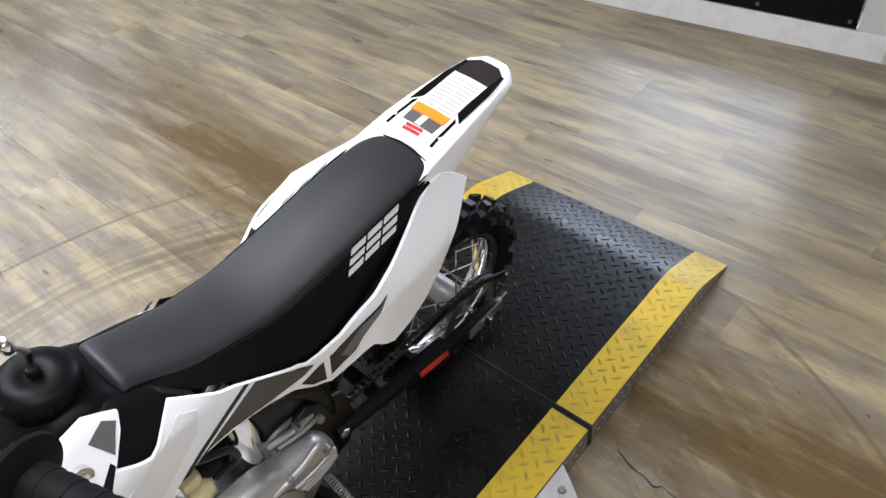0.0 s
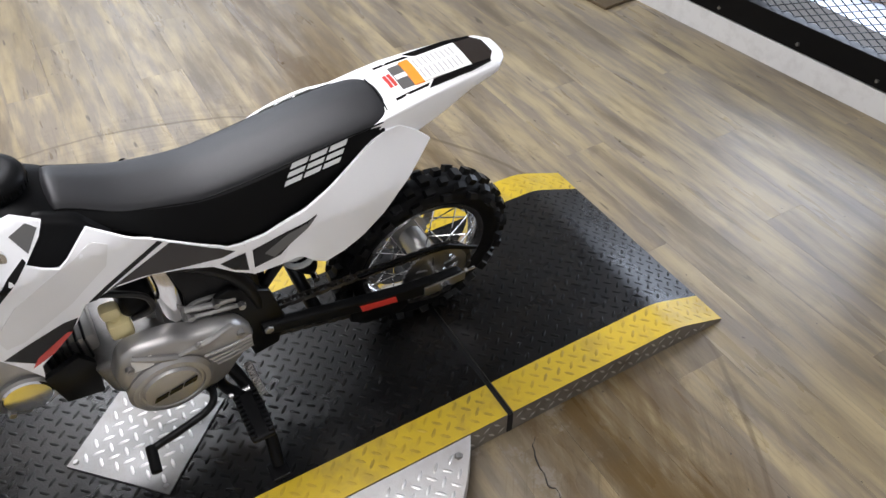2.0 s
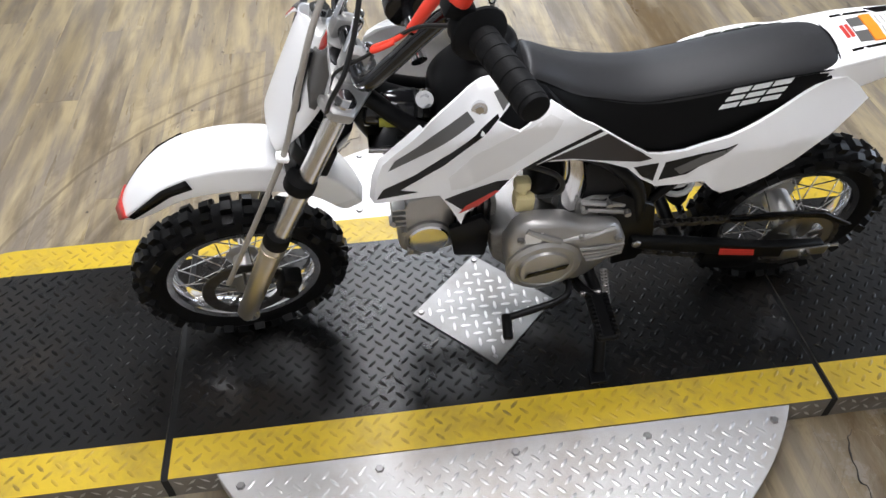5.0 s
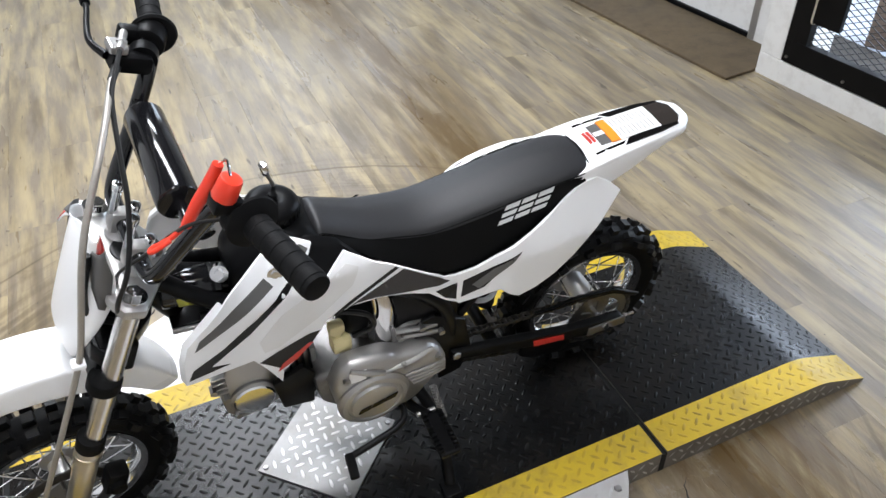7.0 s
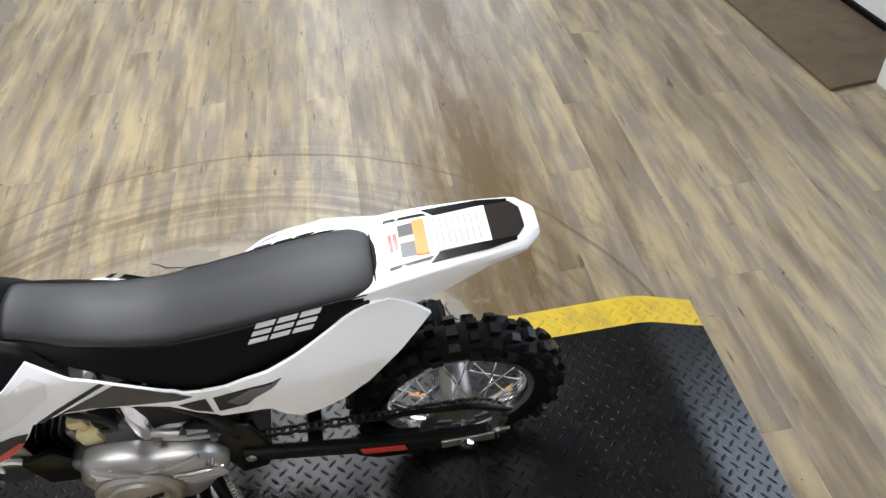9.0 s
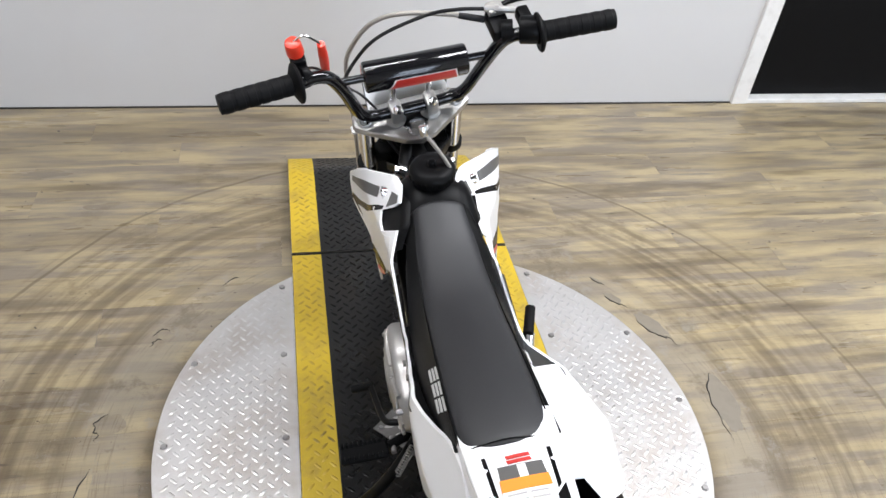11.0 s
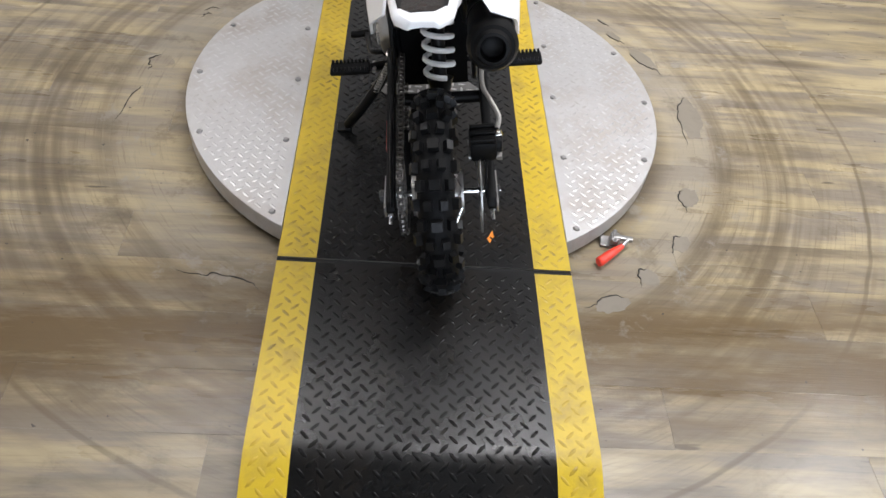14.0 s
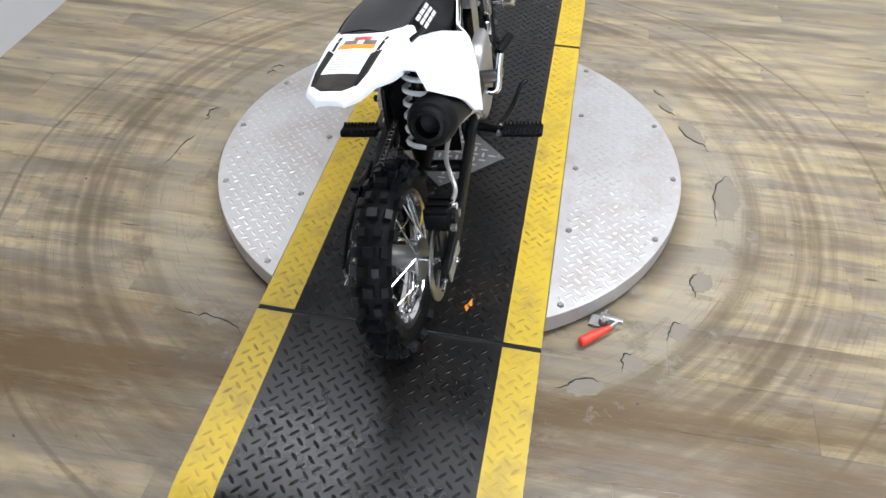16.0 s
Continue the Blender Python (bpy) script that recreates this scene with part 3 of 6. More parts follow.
def platform_piece(name, y0, y1, label):
    """A length of the ridden platform: skirted body, black middle, yellow edges."""
    ob = thing(name, label, "platform", group="platform lengths")
    sections = sorted({y0, y1, *[s * (BEND + 0.01 * k) for s in (-1, 1) for k in range(-3, 4) if y0 < s * BEND < y1]})
    rings = [[(-W, y, 0.001), (W, y, 0.001), (W, y, deck_height(y) - 0.0004), (-W, y, deck_height(y) - 0.0004)] for y in sections]
    part("body", loft(rings), SKIRTPLATE, ob, "grey-brown steel skirt", angle=30)
    for nm, x0, x1, mat, lab in (("tread_middle", -W + STRIP, W - STRIP, BLACKPLATE, "worn black tread plate"), ("edge_stripe", -W, -W + STRIP, YELLOW, "worn yellow edge stripe"), ("edge_stripe", W - STRIP, W, YELLOW, "worn yellow edge stripe")):
        rings = [[(x0, y, deck_height(y) - 0.0004), (x1, y, deck_height(y) - 0.0004), (x1, y, deck_height(y) + 0.0006), (x0, y, deck_height(y) + 0.0006)] for y in sections]
        sheet = part(nm, loft(rings), mat, ob, lab, angle=30)
        found = lattice(lambda x, y: x0 + 0.006 < x < x1 - 0.006 and y0 + 0.008 < y < y1 - 0.008)
        cs = []
        for x, y, a in found:
            sl = (deck_height(y + 0.002) - deck_height(y - 0.002)) / 0.004
            cs.append((x, y, deck_height(y) + 0.0006, a, sl))
        lugs("tread_relief", cs, sheet, BLACKLUG if mat is BLACKPLATE else YELLOWLUG)
    # lugs on the skirts, lying against the upright faces
    for side in (-1, 1):
        verts, faces = [], []
        n_lug = int((y1 - y0) / 0.0225)
        for k in range(n_lug):
            for row in range(2):
                y = y0 + 0.012 + k * 0.0225 + (0.011 if row else 0)
                z = 0.017 + row * 0.024
                if z > deck_height(y) - 0.012 or y > y1 - 0.012:
                    continue
                a = radians(45 if (k + row) % 2 else -45)
                i = len(verts)
                for u, v, h in ((-0.011, 0, 0), (0, -0.003, 0), (0.011, 0, 0), (0, 0.003, 0), (0, 0, 0.0014)):
                    verts.append((side * (W + h), y + u * math.cos(a) - v * math.sin(a), z + u * math.sin(a) + v * math.cos(a)))
                faces.extend(((i, i + 1, i + 4), (i + 1, i + 2, i + 4), (i + 2, i + 3, i + 4), (i + 3, i, i + 4)))
        me = bpy.data.meshes.new("skirt_relief")
        me.from_pydata(verts, [], faces)
        me.materials.append(STEELLUG)
        o = new("skirt_relief", me)
        o.parent = ob
        o["kind"] = "stuff"
    return ob


platform_piece("platform_deck", -GAPY + 0.0065, GAPY - 0.0065, "black tread-plate deck with yellow edges, on the turntable")
platform_piece("platform_ramp", -END, -GAPY - 0.0065, "black tread-plate ramp with yellow edges, sloping to the floor")
platform_piece("platform_ramp", GAPY + 0.0065, END, "black tread-plate ramp with yellow edges, under the front wheel side")
# black filler that stands in for the dark of the open gaps
for s in (-1, 1):
    tagged(part("gap_filler", box(-W - 0.001, W + 0.001, s * GAPY - 0.0063, s * GAPY + 0.0063, 0.001, H - 0.004), GAP, smooth=False), "black filler added for the dark gap in the platform", "strip", "joint strips")

fleck = bmesh.new()
loft([[(0.139 + 0.008 * w * math.cos(a) + 0.004 * math.sin(a), -0.518 + 0.019 * w * math.sin(a), z) for a, w in ((2 * math.pi * k / 9, (1.0, 0.6, 1.1, 0.7, 0.5)[k % 5]) for k in range(9))] for z in (H + 0.0005, H + 0.0010)], fleck)
tagged(part("paint_spot", fleck, ORANGE, smooth=False), "small spot of orange paint on the black deck", "paint spot")

turntable = thing("turntable", "round bare steel tread-plate turntable on the floor", "turntable")
RAD = 0.604


def turntable_half(side):
    x0 = W + 0.002
    a0 = math.acos(x0 / RAD)
    arc = [(RAD * math.cos(a), RAD * math.sin(a)) for a in (-a0 + 2 * a0 * k / 48 for k in range(49))]
    rings = [[(side * x, y, z) for x, y in arc] for z in (0.012, H - 0.0055, H - 0.002)]
    shrunk = [[(side * (x * 0.9975 if i else x), y * 0.9975, H - 0.0008) for i, (x, y) in enumerate(arc)]]
    plate = part("top_plate", loft(rings + shrunk), STEEL, turntable, "bare silver tread plate", smooth=False)
    found = lattice(lambda x, y: side * x > x0 + 0.012 and math.hypot(x, y) < RAD - 0.014)
    lugs("tread_relief", [(x, y, H - 0.0008, a, 0) for x, y, a in found], plate, STEELLUG)
    for x, y in ((0.334, 0), (0.334, 0.24), (0.334, -0.24), (0.334, 0.478), (0.334, -0.478), (0.537, 0.230), (0.537, -0.230), (0.583, 0.005)):
        part("bolt", rod((side * x, y, H - 0.001), (side * x, y, H + 0.0035), 0.0085, 0.0065, 6), BOLT, plate, "dull bolt head")
    rim = [[(side * x * 0.985, y * 0.985, z) for x, y in arc] for z in (0.0, 0.012)]
    part("rim", loft(rim), SKIRT, turntable, "dark grimy rim", smooth=False)


turntable_half(-1)
turntable_half(1)
part("under_disc", lathe([(0.0, 0.0), (0.56, 0.0), (0.56, 0.001)], 48, m=Matrix.Rotation(radians(-90), 4, "Y")), SKIRT, turntable)

centre = thing("centre_plate", "square bare steel tread plate screwed corner-wise to the deck", "plate", Matrix.Translation((0, 0, H + 0.0026)) @ Matrix.Rotation(radians(45), 4, "Z"))
HALF = 0.104
part("plate", box(-HALF, HALF, -HALF, HALF, -0.0012, 0.0025, 0.0006, segments=1), CENTREPLATE, centre, smooth=False)
lugs("tread_relief", [(x, y, 0.0025, a, 0) for x, y, a in lattice(lambda x, y: max(abs(x), abs(y)) < HALF - 0.011)], centre, STEELLUG)
for x, y in ((1, 1), (1, -1), (-1, 1), (-1, -1)):
    part("screw", rod((x * 0.092, y * 0.092, 0.002), (x * 0.092, y * 0.092, 0.006), 0.006, 0.0045, 10), BOLT, centre, "dull screw head")

clamp = thing("toggle_clamp", "steel toggle clamp with a red grip at the turntable edge", "clamp", Matrix.Translation((0.434, -0.463, 0)) @ Matrix.Rotation(radians(-10), 4, "Z"))
part("base_bracket", box(-0.03, 0.02, -0.016, 0.016, 0.0, 0.008, 0.001, bm=box(-0.010, 0.010, -0.012, 0.012, 0.008, 0.028, 0.002)), BOLT, clamp, smooth=False)
part("arm", box(-0.005, 0.04, -0.006, 0.006, 0.020, 0.030, 0.002, bm=rod((0.0, -0.02, 0.024), (0.0, 0.02, 0.024), 0.005)), BOLT, clamp)
part("link", rod((0.03, 0.0, 0.026), (0.012, -0.03, 0.018), 0.005), BOLT, clamp)
part("grip", tube([(0.018, -0.02, 0.02), (-0.005, -0.045, 0.017), (-0.03, -0.075, 0.016), (-0.035, -0.08, 0.016)], [0.006, 0.0105, 0.0115, 0.0085], 12), RED, clamp, "red rubber grip")


# torn bits of the vinyl where the platform's wheels run
def torn(x, y, ang, long, wide, seed):
    rnd = random.Random(seed)
    ob = thing("torn_patch", "torn scuffed grey patch in the vinyl floor", "floor damage", Matrix.Translation((x, y, 0.0004)) @ Matrix.Rotation(radians(ang), 4, "Z"), "torn floor patches")
    bm, bottom, top = bmesh.new(), [], []
    k = 40
    wobble = [rnd.uniform(-0.22, 0.16) for _ in range(k)]
    shape = [1 + 0.5 * (wobble[q] + wobble[q - 1]) for q in range(k)]
    for q in range(k):
        a = 2 * math.pi * q / k
        bottom.append((long * shape[q] * math.cos(a), wide * shape[q] * math.sin(a), 0.0))
        top.append((long * shape[q] * 0.97 * math.cos(a), wide * shape[q] * 0.95 * math.sin(a), 0.0003))
    part("bare_patch", loft([bottom, top], bm), FLAKE if x > 0.3 else PLANK, ob, smooth=False)
    # the vinyl still stands up along the side away from the turntable
    start = rnd.uniform(0.1, 0.9)
    edge = [(p[0] * 1.02, p[1] * 1.03, 0.0007) for p in (bottom[int((start + 2.2 * q / 13) / (2 * math.pi) * k) % k] for q in range(14))]
    part("lifted_edge", tube(edge, [0.0003, 0.0012, 0.0020, 0.0009, 0.0018, 0.0004], 5, 2), FLAKEDARK, ob, "dark lifted edge")
    end = Vector(edge[-1])
    crack = [end]
    for q in range(5):
        end = end + Vector((-long * rnd.uniform(0.08, 0.22), wide * rnd.uniform(-0.16, 0.12), 0))
        crack.append(end.copy())
    part("crack", tube(crack, [0.0008, 0.0010, 0.0005, 0.0002], 5, 2), FLAKEDARK, ob, "thin dark crack")


for k, (x, y, ang, lo, wi) in enumerate(((0.735, 0.03, 85, 0.085, 0.032), (0.655, 0.31, 120, 0.055, 0.026), (0.585, 0.42, 130, 0.028, 0.014), (0.655, -0.29, 75, 0.036, 0.024), (0.60, -0.45, 60, 0.028, 0.02), (0.50, -0.56, 40, 0.022, 0.026), (0.405, -0.64, 20, 0.04, 0.022), (-0.41, -0.645, -10, 0.075, 0.034), (-0.465, 0.58, 35, 0.022, 0.008), (-0.625, 0.39, 50, 0.018, 0.022), (-0.635, 0.36, 55, 0.014, 0.016), (-0.715, 0.12, 85, 0.03, 0.034), (-0.745, -0.05, 80, 0.06, 0.012), (0.56, 0.50, 130, 0.02, 0.006))):
    torn(x, y, ang, lo, wi, k)
torn(2.47, 0.97, 25, 0.15, 0.07, 55)


# ---- the dirt bike, leaning on its side stand; x right, y ahead, z up from the deck ----
LEAN_DEG, X0 = -8.4, 0.032
bike = thing("dirt_bike", "small white and black dirt bike leaning on its side stand", "motorcycle", Matrix.Translation((X0, 0, H + 0.002)) @ Matrix.Rotation(radians(0.4), 4, "Z") @ Matrix.Rotation(radians(LEAN_DEG), 4, "Y"))
RAKE, STEER = radians(23.3), radians(7.5)
# steering frame: x right, y ahead, z up along the steering axis
ST = Matrix.Translation((0, 0.205, 0.69)) @ Matrix.Rotation(RAKE, 4, "X") @ Matrix.Rotation(STEER, 4, "Z")


def interp(v, xs, ys):
    return float(np.interp(v, xs, ys))


def bodywork(y, z):
    """How far the side panels stand out from the middle plane."""
    m = interp(y, (-0.56, -0.48, -0.33, -0.23, -0.05, 0, 0.1, 0.2), (0.072, 0.085, 0.105, 0.095, 0.096, 0.10, 0.115, 0.138))
    if y > -0.2:
        m -= max(0.0, z - 0.585) * 0.75 * min(1, max(0, (0.16 - y) / 0.1))
    else:
        m -= max(0.0, z - 0.5) * 0.2
    return m


def bulged(y, z):
    """The left rear panel stands out a little below the seat."""
    return bodywork(y, z) + 0.014 * min(1, max(0, (0.58 - z) / 0.07)) * min(1, max(0, (-0.30 - y) / 0.12))


def flared(y, z):
    """The right rear panel bulges out over the silencer."""
    return bodywork(y, z) + 0.070 * min(1, max(0, (0.598 - z) / 0.085)) ** 0.9 * min(1, max(0, (-0.25 - y) / 0.17))


def shrouded(y, z):
    """The right shroud, swept out towards the front and drawn in along the seat."""
    m = interp(y, (-0.56, -0.48, -0.33, -0.23, -0.1, 0, 0.07, 0.15, 0.2), (0.072, 0.085, 0.105, 0.092, 0.077, 0.090, 0.120, 0.146, 0.154))
    return m - max(0.0, z - 0.56) * 0.65 * min(1, max(0, (0.16 - y) / 0.1))


# -- wheels --
def tyre_mesh(radius, width, rim_r):
    """Round carcass about the x axis."""
    w = width / 2
    h = radius - 0.012
    prof = [(rim_r, -w * 0.55), (rim_r + 0.008, -w * 0.78), (rim_r + 0.026, -w * 0.98), (h - 0.020, -w * 0.97), (h - 0.006, -w * 0.72), (h, -w * 0.35), (h + 0.001, 0), (h, w * 0.35), (h - 0.006, w * 0.72), (h - 0.020, w * 0.97), (rim_r + 0.026, w * 0.98), (rim_r + 0.008, w * 0.78), (rim_r, w * 0.55)]
    return lathe(prof, 56, closed=True)


def knob_mesh(sx, sy, hgt):
    own = bmesh.new()
    bot = [own.verts.new((sx * p, sy * q, -0.003)) for p, q in ((-1, -1), (1, -1), (1, 1), (-1, 1))]
    top = [own.verts.new((sx * 0.88 * p, sy * 0.88 * q, hgt)) for p, q in ((-1, -1), (1, -1), (1, 1), (-1, 1))]
    own.faces.new(top)
    for j in range(4):
        own.faces.new((bot[j], bot[(j + 1) % 4], top[(j + 1) % 4], top[j]))
    bmesh.ops.recalc_face_normals(own, faces=own.faces)
    me = bpy.data.meshes.new("knob")
    own.to_mesh(me)
    own.free()
    me.materials.append(KNOB)
    return me


KNOBS = {"mid": knob_mesh(0.0105, 0.0098, 0.0120), "inner": knob_mesh(0.0072, 0.0088, 0.0120), "outer": knob_mesh(0.0068, 0.0100, 0.0125), "edge": knob_mesh(0.0062, 0.0105, 0.0105)}


def put_knobs(hold, radius, width, rows=34):
    w, h = width / 2, radius - 0.012

    def knob(kind, a, x, r, tilt):
        o = new("knob", KNOBS[kind])
        o.parent = hold
        o.matrix_local = Matrix.Rotation(a, 4, "X") @ Matrix.Translation((x, 0, r)) @ Matrix.Rotation(tilt, 4, "Y")
    for k in range(rows):
        a = 2 * math.pi * k / rows
        if k % 2 == 0:
            knob("mid", a, 0, h, 0)
            for q in (-1, 1):
                knob("outer", a, q * w * 0.68, h - 0.006, q * 0.5)
        else:
            for q in (-1, 1):
                knob("inner", a, q * w * 0.36, h - 0.001, q * 0.22)
                knob("edge", a, q * w * 0.95, h - 0.018, q * 1.1)


def wheel(name, m, radius, width, rim_r, hub_r, hub_w):
    tyre = part("tyre", tyre_mesh(radius, width, rim_r), RUBBER, None, "black knobbly rubber tyre", angle=50)
    hold = part(name, lathe([(hub_r, -hub_w), (hub_r, -hub_w + 0.005), (hub_r * 0.62, -hub_w + 0.012), (hub_r * 0.62, hub_w - 0.012), (hub_r, hub_w - 0.005), (hub_r, hub_w)], 28), ALU, bike, "cast alloy hub")
    hold.matrix_local = m
    tyre.parent = hold
    put_knobs(hold, radius, width)
    rw = width * 0.30
    part("rim", lathe([(rim_r + 0.004, -rw - 0.004), (rim_r + 0.004, -rw), (rim_r - 0.004, -rw + 0.003), (rim_r - 0.011, -rw + 0.008), (rim_r - 0.011, rw - 0.008), (rim_r - 0.004, rw - 0.003), (rim_r + 0.004, rw), (rim_r + 0.004, rw + 0.004), (rim_r - 0.007, rw + 0.002), (rim_r - 0.015, rw - 0.008), (rim_r - 0.015, -rw + 0.008), (rim_r - 0.007, -rw - 0.002)], 48, closed=True), CHROME, hold, "black and bright rim")
    n_spoke = 28
    for k in range(n_spoke):
        side = 1 if k % 2 else -1
        a = 2 * math.pi * k / n_spoke
        lean_a = a + (0.62 if (k // 2) % 2 else -0.62)
        p0 = (side * (hub_w - 0.003), hub_r * 0.93 * math.cos(lean_a), hub_r * 0.93 * math.sin(lean_a))
        p1 = (side * 0.006, (rim_r - 0.012) * math.cos(a), (rim_r - 0.012) * math.sin(a))
        part("spoke", rod(p0, p1, 0.0015, seg=6), CHROME, hold)
    return hold


RW = Matrix.Translation((0, -0.588, 0.19))
rear_wheel = wheel("rear_wheel", RW, 0.195, 0.066, 0.132, 0.042, 0.048)
FW = ST @ Matrix.Translation((0, 0.03, -0.557))
front_wheel = wheel("front_wheel", FW, 0.193, 0.060, 0.132, 0.030, 0.034)


def disc_mesh(r_out, r_in, x, thick=0.003):
    bm = lathe([(r_out, x - thick / 2), (r_out, x + thick / 2), (r_in, x + thick / 2), (r_in, x - thick / 2)], 40, closed=True)
    for k in range(5):
        a = 2 * math.pi * k / 5
        rod((x, 0.02 * math.cos(a), 0.02 * math.sin(a)), (x, r_in * 1.04 * math.cos(a), r_in * 1.04 * math.sin(a)), 0.0035, seg=6, bm=bm)
    return bm


part("brake_disc", disc_mesh(0.080, 0.058, 0.080), BOLT, rear_wheel, "steel brake disc")
part("brake_disc", disc_mesh(0.078, 0.056, -0.046), CHAIN, front_wheel, "dark steel brake disc")


def sprocket_mesh(r, teeth, x):
    bm = bmesh.new()
    outline = []
    for k in range(teeth * 2):
        a = 2 * math.pi * k / (teeth * 2)
        rr = r + (0.0035 if k % 2 else -0.001)
        outline.append((rr * math.cos(a), rr * math.sin(a)))
    inner = [(r * 0.70 * math.cos(2 * math.pi * k / (teeth * 2)), r * 0.70 * math.sin(2 * math.pi * k / (teeth * 2))) for k in range(teeth * 2)]
    rings = [[bm.verts.new((xx, y, z)) for y, z in ln] for xx, ln in ((x - 0.002, outline), (x + 0.002, outline), (x + 0.002, inner), (x - 0.002, inner))]
    k = teeth * 2
    for i in range(4):
        a, b = rings[i], rings[(i + 1) % 4]
        for j in range(k):
            bm.faces.new((a[j], a[(j + 1) % k], b[(j + 1) % k], b[j]))
    for q in range(5):
        a = 2 * math.pi * q / 5
        box(x - 0.002, x + 0.002, -0.007, 0.007, 0.022, r * 0.73, bm=bm, m=Matrix.Rotation(a, 4, "X"))
    return bm


part("sprocket", sprocket_mesh(0.072, 37, -0.067), BOLT, rear_wheel, "steel chain sprocket")
part("axle", rod((-0.104, 0, 0), (0.118, 0, 0), 0.0065, seg=12), CHROME, rear_wheel)
for s in (-1, 1):
    part("axle_nut", rod((0.002 + s * 0.102, 0, 0), (0.002 + s * 0.114, 0, 0), 0.0115, seg=6), CHROME, rear_wheel, "chromed axle nut")
    part("axle_nut", rod((s * 0.094, 0, 0), (s * 0.106, 0, 0), 0.011, seg=6), CHROME, front_wheel, "chromed axle nut")
part("axle", rod((-0.1, 0, 0), (0.1, 0, 0), 0.006, seg=12), CHROME, front_wheel)

# -- chain --
def chain_path():
    y0, z0, r0 = -0.588, 0.19, 0.073
    y1, z1, r1 = -0.178, 0.262, 0.027
    pts = []
    for k in range(13):
        a = radians(95 + 180 * k / 12 - 2)
        pts.append((y0 + r0 * math.cos(a), z0 + r0 * math.sin(a)))
    for k in range(8):
        a = radians(-82 + 178 * k / 7)
        pts.append((y1 + r1 * math.cos(a), z1 + r1 * math.sin(a)))
    return pts


def chain_mesh():
    pts = chain_path()
    pts.append(pts[0])
    dist = [0.0]
    for a, b in zip(pts, pts[1:]):
        dist.append(dist[-1] + math.hypot(b[0] - a[0], b[1] - a[1]))
    n_link = int(dist[-1] / 0.0127) // 2 * 2
    bm = bmesh.new()

    def at(d):
        d %= dist[-1]
        i = max(k for k in range(len(dist) - 1) if dist[k] <= d)
        f = (d - dist[i]) / (dist[i + 1] - dist[i])
        return Vector((-0.067, pts[i][0] + (pts[i + 1][0] - pts[i][0]) * f, pts[i][1] + (pts[i + 1][1] - pts[i][1]) * f))
    for k in range(n_link):
        a, b = at(dist[-1] * k / n_link), at(dist[-1] * (k + 1) / n_link)
        mid, d = (a + b) / 2, b - a
        ang = math.atan2(d.z, d.y)
        wide = 0.0058 if k % 2 else 0.0042
        for s in (-1, 1):
            box(s * wide - 0.0009, s * wide + 0.0009, -0.0088, 0.0088, -0.0045, 0.0045, bm=bm, m=Matrix.Translation(mid) @ Matrix.Rotation(ang, 4, "X"))
        rod(a + Vector((-0.0072, 0, 0)), a + Vector((0.0072, 0, 0)), 0.0034, seg=6, bm=bm)
    return bm


part("drive_chain", chain_mesh(), CHAIN, bike, "dark oiled steel drive chain", smooth=False)

# -- swing arm, frame --
for s in (-1, 1):
    x = 0.005 + s * 0.095
    arm = part("swingarm_leg", prism([(-0.235, 0.286), (-0.235, 0.258), (-0.49, 0.190), (-0.56, 0.176), (-0.625, 0.174), (-0.636, 0.19), (-0.625, 0.206), (-0.50, 0.217)], x - 0.009, x + 0.009, 0.005), SATIN, bike, "black swing arm")
    part("chain_adjuster", box(x + s * 0.010 - 0.002, x + s * 0.010 + 0.002, -0.635, -0.545, 0.178, 0.202, 0.001), BOLT, arm, "dull steel chain adjuster", smooth=False)
    part("adjuster_bolt", rod((x, -0.664, 0.186), (x, -0.625, 0.188), 0.0032, seg=8, bm=rod((x, -0.646, 0.187), (x, -0.640, 0.187), 0.006, seg=6)), CHROME, arm, "adjuster bolt")
part("swingarm_bridge", rod((-0.088, -0.340, 0.224), (0.096, -0.340, 0.224), 0.013), FRAME, bike)
part("swingarm_pivot", rod((-0.100, -0.245, 0.272), (0.100, -0.245, 0.272), 0.007, seg=12), BOLT, bike, "bright pivot bolt")
part("chain_guide", prism([(-0.405, 0.198), (-0.40, 0.160), (-0.43, 0.135), (-0.505, 0.122), (-0.525, 0.14), (-0.515, 0.178)], -0.080, -0.054, 0.003), BLACKP, bike, "black plastic chain guide")
part("guide_decal", prism([(-0.412, 0.229), (-0.484, 0.213), (-0.488, 0.196), (-0.416, 0.211)], -0.1005, -0.0988), REDDECAL, bike, "red decal on the swing arm", smooth=False)
part("chain_guard", prism([(-0.42, 0.285), (-0.415, 0.296), (-0.52, 0.286), (-0.60, 0.272), (-0.66, 0.235), (-0.672, 0.238), (-0.60, 0.283), (-0.5, 0.298)], -0.084, -0.078, 0.002), BLACKP, bike, "black chain guard")

